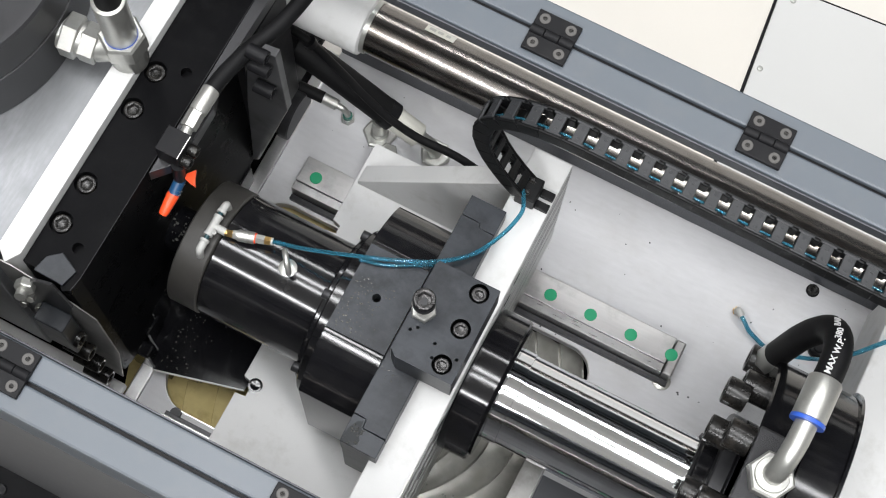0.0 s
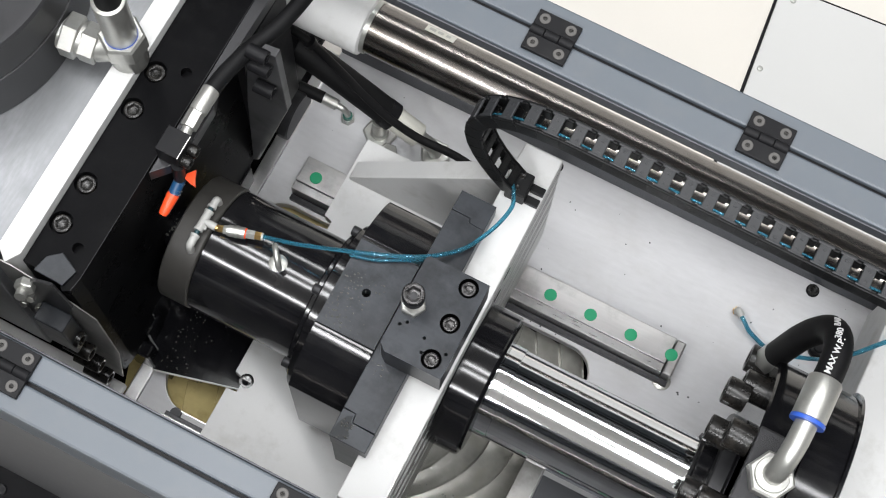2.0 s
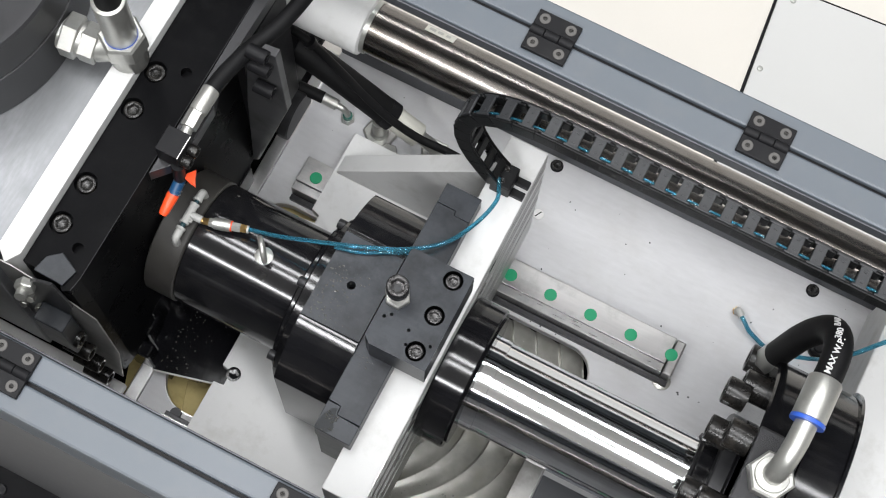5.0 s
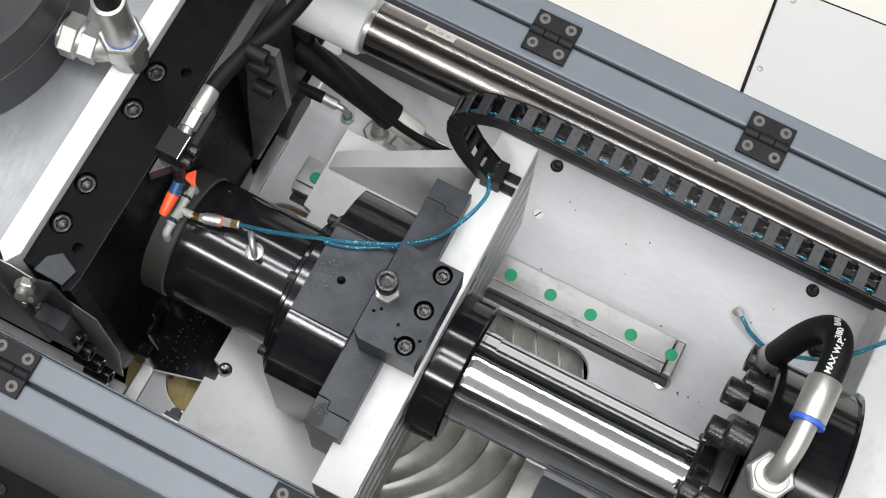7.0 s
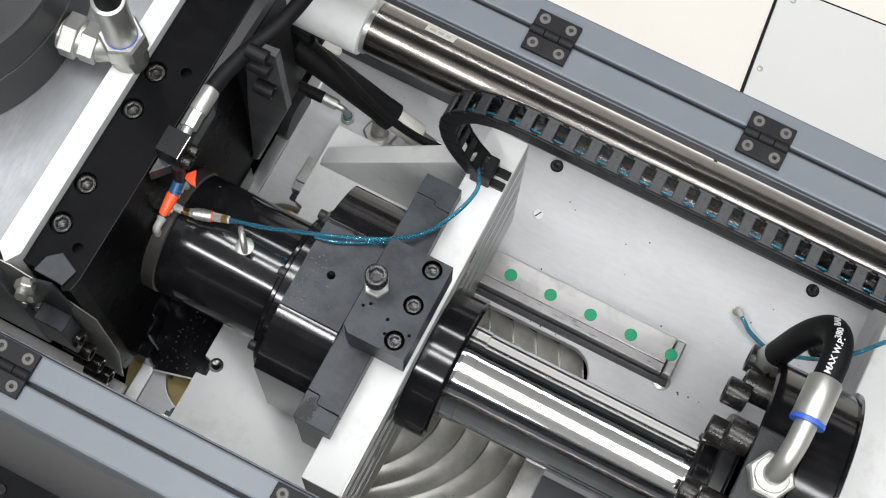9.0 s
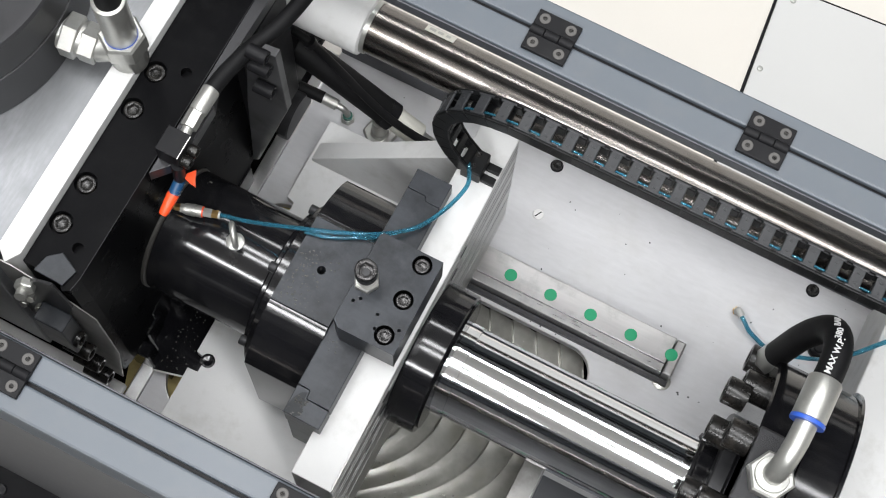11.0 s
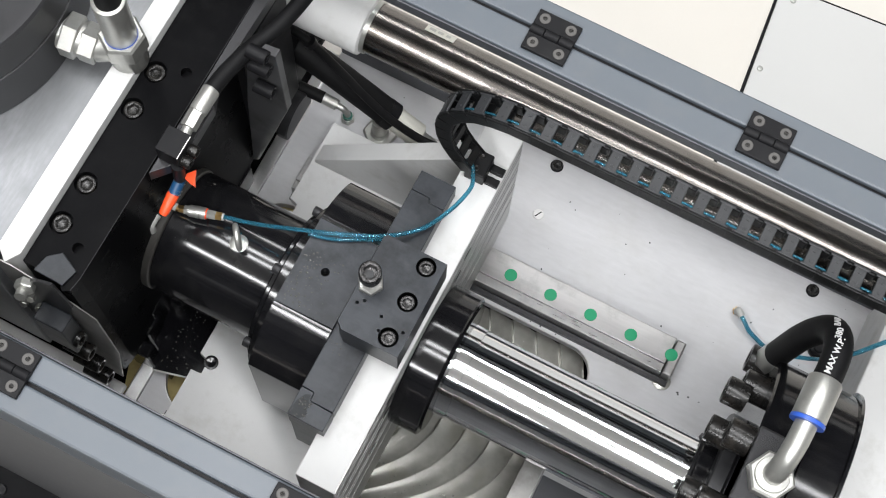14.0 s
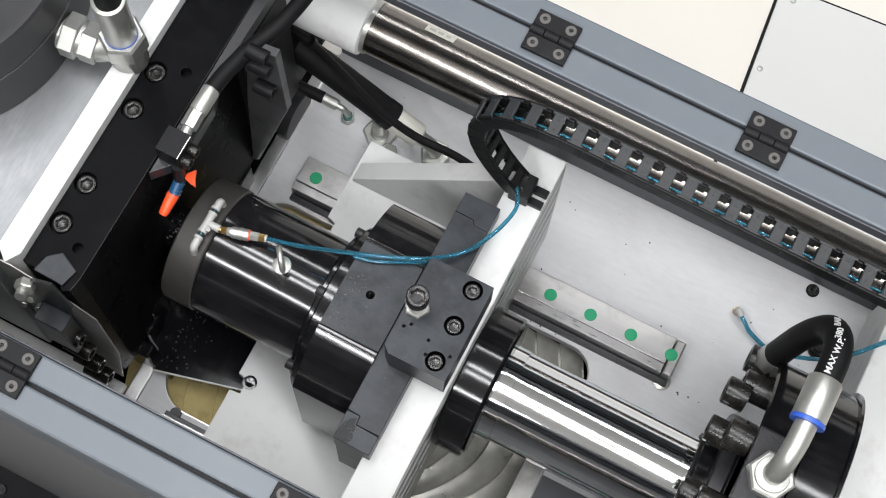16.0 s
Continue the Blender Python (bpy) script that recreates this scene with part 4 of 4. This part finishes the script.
def clamp_cylinder():
    """The upright dark cylinder on the steel deck, with its elbow fitting and rising pipe."""
    t = thing("upright_cylinder", "dark steel upright hydraulic cylinder with bolted top", "hydraulic cylinder")
    cx, cy, r = -0.7392, 0.0825, 0.2004
    part("body", lathe([(0, 0), (0, r - 0.002), (0.002, r), (0.0788, r), (0.0798, r - 0.003), (0.0838, r - 0.003), (0.0848, r), (0.1433, r), (0.1463, r - 0.003), (0.1463, r - 0.010), (0.0983, r - 0.012), (0.0983, 0)], (cx, cy, 0.4555), (0, 0, 1), 96), GUN, t, smooth=30)
    for k in range(8):
        a = 2 * math.pi * (k + 0.45) / 8
        socket_screw(t, (cx + (r - 0.046) * math.cos(a), cy + (r - 0.046) * math.sin(a), 0.5539), (0, 0, 1), 0.022, 0.03)
    part("hub", lathe(rod_profile(0.05, 0.06, 0.003), (cx, cy, 0.5539), (0, 0, 1), 48), GUN, t, smooth=40)
    f = thing("elbow_fitting", "zinc-plated hydraulic elbow with a rising steel pipe", "pipe fitting")
    base = Vector((-0.5270, 0.0909, 0.5032))
    ax = Vector((1, 0.12, -0.1)).normalized()
    part("stub", tube([base - ax * 0.045, base - ax * 0.010], 0.0215, 24), ZINC, f, smooth=40)
    hexagon(f, base - ax * 0.012, ax, 0.0285, 0.021, turn=0.2)
    part("collar", tube([base + ax * 0.008, base + ax * 0.014], 0.0225, 24), ZINC, f, smooth=40)
    hexagon(f, base + ax * 0.012, ax, 0.0255, 0.022, turn=0.2)
    e = base + ax * 0.062 + Vector((0, 0.010, 0.010))
    part("elbow_body", lathe([(0, 0), (0, 0.014), (0.004, 0.0205), (0.010, 0.0235), (0.05, 0.0235), (0.05, 0)], e - Vector((0, 0, 0.048)), (0, 0, 1), 28), ZINC, f, smooth=50)
    part("elbow_arm", tube([base + ax * 0.03, e], 0.0205, 24), ZINC, f, smooth=50)
    hexagon(f, e - Vector((0, 0, 0.004)), (0, 0, 1), 0.029, 0.034, turn=0.45)
    part("pipe", tube([e + Vector((0, 0, 0.028)), e + Vector((0, 0, 0.032)), e + Vector((0, 0, 0.12)), e + Vector((0, 0, 0.121))], 0.0200, 28, [0.0185, 0.0200, 0.0200, 0.0185]), ZINC, f, "steel ferrule", smooth=40)
    part("blue_ring", tube([e + Vector((0, 0, 0.029)), e + Vector((0, 0, 0.032))], 0.0205, 28), BLUE_RING, f, "blue plastic ring", smooth=40)
    part("hose", tube([e + Vector((0, 0, 0.115)), e + Vector((0.0, 0.005, 0.2)), e + Vector((0.0, 0.03, 0.30))], 0.016, 20), RUBBER, f, "black rubber hose", smooth=60)


def platen_hose():
    h = thing("platen_hose", "black hydraulic hose with a zinc ferrule over the platen", "hydraulic hose")
    part("hose", tube(spline([(-0.28, 0.42, 0.56), (-0.305, 0.30, 0.50), (-0.318, 0.23, 0.492), (-0.337, 0.177, 0.49), (-0.347, 0.138, 0.49), (-0.351, 0.109, 0.49)], 8), 0.0105, 18), RUBBER, h, smooth=60)
    part("ferrule", tube([(-0.351, 0.112, 0.49), (-0.351, 0.109, 0.49), (-0.3515, 0.08, 0.49), (-0.3515, 0.078, 0.49)], 0.0115, 20, [0.0105, 0.0115, 0.0115, 0.0105]), ZINC, h, "zinc-plated ferrule", smooth=40)
    part("hex_nut", tube([(-0.3515, 0.078, 0.49), (-0.3512, 0.056, 0.489)], 0.0105, 6), ZINC, h)
    part("nipple", tube([(-0.3512, 0.056, 0.489), (-0.351, 0.045, 0.488)], 0.007, 14), ZINC, h, smooth=40)
    v = thing("valve_block", "small black steel valve block on the platen", "valve block")
    part("block", box(-0.3705, -0.34, 0.012, 0.046, 0.464, 0.50, 0.001), BLACK_MATT, v)
    part("worn_edge", box(-0.3405, -0.3393, 0.0115, 0.044, 0.499, 0.5006, 0), ZINC, v, "worn bright edge")
    for y in (0.020, 0.036):
        socket_screw(v, (-0.34, y, 0.478), (1, 0, 0), 0.0075, 0.012)
    n = thing("hose_coupling", "orange plastic caps on a blue hose stub", "coupling")
    part("stub", tube([(-0.3460, 0.012, 0.425), (-0.3465, -0.006, 0.415)], 0.0074, 16), BLUE_DARK, n, "blue hose stub", smooth=40)
    for y in (0.0085, 0.0, -0.004):
        part("wire_ring", lathe([(0, 0.0072), (0.0006, 0.0082), (0.0012, 0.0072)], (-0.3462, y, 0.4225 - 0.55 * (0.012 - y) + 0.0015), (0, -1, -0.55), 20), ZINC, n, smooth=60)
    part("cap", tube([(-0.3465, -0.004, 0.416), (-0.3470, -0.007, 0.414), (-0.3480, -0.029, 0.405), (-0.3485, -0.033, 0.403)], 0.007, 10, [0.0068, 0.0082, 0.0064, 0.0055]), ORANGE, n, "orange plastic cap", smooth=40)
    part("tab", add_prism(bmesh.new(), [(-0.3380, 0.02), (-0.3310, 0.028), (-0.3270, 0.018), (-0.3210, 0.008), (-0.3310, 0.011), (-0.3410, 0.012)], lambda u, w, d: Vector((u, w, 0.432 + d)), 0.006, 0.001), ORANGE, n, "orange plastic tab")
    part("arm", tube([(-0.3460, 0.012, 0.43), (-0.3440, 0.014, 0.47)], 0.008, 12), BLACK_MATT, n, smooth=40)


def bed_hoses():
    h = thing("fat_hose", "thick black sleeved hose with a pale ferrule on the bed", "hydraulic hose")
    part("hose", tube(spline([(-0.60, 0.31, 0.24), (-0.46, 0.325, 0.19), (-0.40, 0.333, 0.168), (-0.347, 0.333, 0.147), (-0.274, 0.333, 0.104), (-0.226, 0.333, 0.073)], 6), 0.0215, 24), RUBBER, h, "black protective sleeve", smooth=60)
    part("sleeve_end", tube([(-0.236, 0.333, 0.079), (-0.222, 0.333, 0.070)], 0.0225, 24), BLACK_MATT, h, smooth=40)
    part("ferrule", tube([(-0.226, 0.333, 0.073), (-0.222, 0.333, 0.0705), (-0.180, 0.333, 0.047), (-0.176, 0.333, 0.045)], 0.019, 24, [0.017, 0.019, 0.019, 0.013]), PALE_ZINC, h, "pale zinc ferrule", smooth=40)
    part("pipe", tube(spline([(-0.178, 0.333, 0.046), (-0.162, 0.333, 0.037), (-0.152, 0.333, 0.025), (-0.150, 0.333, 0.004)], 6), 0.0105, 18), ZINC, h, smooth=60)
    hexagon(h, (-0.150, 0.333, 0.0), (0, 0, 1), 0.024, 0.011)
    g = thing("bed_gland", "zinc-plated hexagon gland with pale cap on the bed", "gland")
    hexagon(g, (-0.240, 0.324, 0.0), (0, 0, 1), 0.0265, 0.010, turn=0.3)
    part("seal", lathe([(0, 0), (0, 0.0145), (0.006, 0.014), (0.008, 0.0115), (0.045, 0.0115), (0.045, 0)], (-0.240, 0.324, 0.010), (0, 0, 1), 24), ZINC, g, smooth=40)
    hexagon(g, (-0.214, 0.30, 0.0), (0, 0, 1), 0.016, 0.012, name="nut", turn=0.1)
    c = thing("black_cable", "thin black cable running along the thick hose", "cable")
    part("cable", tube(spline([(-0.46, 0.33, 0.26), (-0.40, 0.325, 0.243), (-0.345, 0.32, 0.232), (-0.30, 0.319, 0.187), (-0.26, 0.316, 0.146), (-0.22, 0.314, 0.113), (-0.173, 0.317, 0.082), (-0.12, 0.322, 0.07), (-0.085, 0.322, 0.060), (-0.06, 0.326, 0.030), (-0.048, 0.328, 0.0)], 8), 0.0062, 12), RUBBER, c, smooth=60)
    part("clip", tube([(-0.346, 0.319, 0.238), (-0.342, 0.319, 0.230)], 0.0095, 14), BLACK_MATT, c, smooth=40)
    s = thing("small_hose", "thin black hose with a zinc end on a green-sealed nipple", "hydraulic hose")
    part("hose", tube(spline([(-0.46, 0.30, 0.10), (-0.40, 0.318, 0.050), (-0.335, 0.323, 0.040)], 8), 0.0095, 16), RUBBER, s, smooth=60)
    part("ferrule", tube([(-0.337, 0.323, 0.040), (-0.312, 0.323, 0.037)], 0.0088, 18), ZINC, s, smooth=40)
    part("pipe", tube(spline([(-0.314, 0.323, 0.037), (-0.302, 0.323, 0.034), (-0.296, 0.323, 0.024), (-0.295, 0.323, 0.01)], 6), 0.005, 12), ZINC, s, smooth=60)
    part("seal", lathe([(0, 0), (0, 0.0075), (0.006, 0.0075), (0.006, 0)], (-0.295, 0.323, 0.011), (0, 0, 1), 18), GREEN_DARK, s, "dark green seal", smooth=40)
    hexagon(s, (-0.295, 0.323, 0.0), (0, 0, 1), 0.011, 0.011)


# ---- the cable chain ----
PITCH, CHAIN_Y = 0.0273, 0.2208
START, RISE = Vector((0.024, 0.368)), (-0.62, 0.78)


def chain_line(slide, reach, end_x):
    """The chain's line in its upright plane: from the carriage bracket round the bend, then the slightly bowed upper run."""
    m, f = START[0] + slide, slide / 0.09
    p0, p3, e = np.array((m, START[1])), np.array((m + 0.07, 0.594 + 0.042 * f)), np.array((end_x, 0.583 + 0.016 * f))
    d = (e - p3) / np.linalg.norm(e - p3)
    p1, p2 = p0 + 0.75 * reach * np.array(RISE), p3 - 1.1 * reach * d
    t = np.linspace(0, 1, 160)[:, None]
    return np.vstack([(1 - t) ** 3 * p0 + 3 * (1 - t) ** 2 * t * p1 + 3 * (1 - t) * t * t * p2 + t ** 3 * p3, [e]])


def line_length(p):
    return float(np.sqrt((np.diff(p, axis=0) ** 2).sum(1)).sum())


LINKS = 29
FAR_END = 0.52 + LINKS * PITCH - line_length(chain_line(0, 0.16, 0.52))


def chain_poses(slide):
    lo, hi, whole = 0.01, 0.3, LINKS * PITCH - 0.12 * slide
    for _ in range(40):
        mid = (lo + hi) / 2
        if line_length(chain_line(slide, mid, FAR_END)) < whole:
            lo = mid
        else:
            hi = mid
    p = chain_line(slide, lo, FAR_END)
    u = np.concatenate([[0], np.cumsum(np.sqrt((np.diff(p, axis=0) ** 2).sum(1)))])
    out = []
    for k in range(LINKS):
        a = [np.interp((k + f) * PITCH, u, p[:, i]) for f in (0.1, 0.5, 0.9) for i in (0, 1)]
        ang = math.degrees(math.atan2(a[5] - a[1], a[4] - a[0]))
        out.append((a[2], a[3], ang))
    return out


def chain_link(parent):
    """One link: two side plates with overlapping ends, a crossbar above and one below, and the bar's clips."""
    w = 0.0170
    sides = []
    for s in (-1, 1):
        bm = bmesh.new()
        add_box(bm, -0.0125, 0.0172, *sorted((s * (w - 0.0035), s * w)), -0.0115, 0.0115, 0.002)
        add_box(bm, -0.0172, -0.004, *sorted((s * (w - 0.0065), s * (w - 0.0033))), -0.0105, 0.0105, 0.002)
        sides.append(part("link" if s < 0 else "side_plate", bm, CHAINP, parent if s < 0 else sides[0]))
    link = sides[0]
    top = bmesh.new()
    add_box(top, -0.0070, 0.0070, -w + 0.0030, w - 0.0030, 0.0085, 0.0119, 0.001)
    for s in (-1, 1):
        add_box(top, -0.0100, 0.0100, *sorted((s * (w - 0.0060), s * (w - 0.003))), 0.009, 0.0126, 0.001)
        add_box(top, -0.002, 0.002, *sorted((s * (w - 0.0125), s * (w - 0.009))), 0.0115, 0.0125, 0.0006)
    part("crossbar", top, CHAIN_BAR, link, "grey nylon crossbar")
    part("lower_bar", box(-0.0065, 0.0065, -w + 0.004, w - 0.004, -0.0112, -0.0085, 0.001), CHAINP, link)
    for y, z in ((0.0060, 0.0035),):
        part("inner_tube", tube([(-0.0146, y, z), (0.0146, y, z)], 0.0016, 8), BLUE_TUBE, link, "clear blue tube inside the chain", smooth=60)
    return link


def build_chain():
    c = thing("cable_chain", "black nylon cable chain with grey crossbars bent over the carriage", "cable chain")
    first = chain_link(c)
    links = [first] + [copy_thing(first, Matrix()) for _ in range(LINKS - 1)]
    for ln, (x, z, a) in zip(links, chain_poses(0)):
        ln.matrix_basis = Matrix.Translation((x, CHAIN_Y, z)) @ pose(0, 0, 0, 0, 180 - a, 0) @ pose(0, 0, 0, 180, 0, 0)
    r = thing("chain_anchor", "black steel anchor bracket of the cable chain", "bracket")
    part("arm", box(FAR_END - 0.002, FAR_END + 0.04, 0.205, 0.2735, 0.568, 0.574, 0.001), BLACK_MATT, r)
    part("hook", box(FAR_END - 0.002, FAR_END + 0.04, 0.2660, 0.2735, 0.5745, 0.5990, 0.001), BLACK_MATT, r)
    return links


hall()
build_frame()
bed()
guide_rail(0.176, 0.232)
guide_rail(-0.262, -0.206)
tie_bar(0.335)
tie_bar(-0.297)
CARRIAGE = carriage()
cylinder_cap()
cap_hose()
loose_tube()
platen()
clamp_cylinder()
platen_hose()
bed_hoses()
CHAIN = build_chain()

# seconds, and how far the carriage has slid along the bed
SLIDE = [(0.0, 0.0), (0.5, -0.0035), (1.0, -0.00705), (2.0, -0.0141), (3.0, -0.0212), (4.0, -0.0281), (5.25, -0.0369), (6.5, -0.0457), (7.0, -0.0491), (8.0, -0.0561), (9.0, -0.0633),
         (10.25, -0.0719), (11.5, -0.0804), (12.0, -0.0840), (12.5, -0.0877), (12.75, -0.0894), (13.0, -0.0900), (13.15, -0.0897), (13.35, -0.0884), (13.5, -0.0863),
         (13.75, -0.0801), (14.0, -0.0715), (14.25, -0.0606), (14.5, -0.0487), (14.75, -0.0396), (15.0, -0.0313), (15.5, -0.0173), (16.0, -0.0087)]


def motions():
    walk(CARRIAGE, [(t, pose(s, 0, 0)) for t, s in SLIDE])
    poses = [(t, chain_poses(s)) for t, s in SLIDE]
    for k, ln in enumerate(CHAIN):
        if any(abs(p[k][0] - poses[0][1][k][0]) + abs(p[k][1] - poses[0][1][k][1]) > 1e-5 for t, p in poses):
            walk(ln, [(t, Matrix.Translation((p[k][0], CHAIN_Y, p[k][1])) @ pose(0, 0, 0, 0, 180 - p[k][2], 0) @ pose(0, 0, 0, 180, 0, 0)) for t, p in poses])


motions()
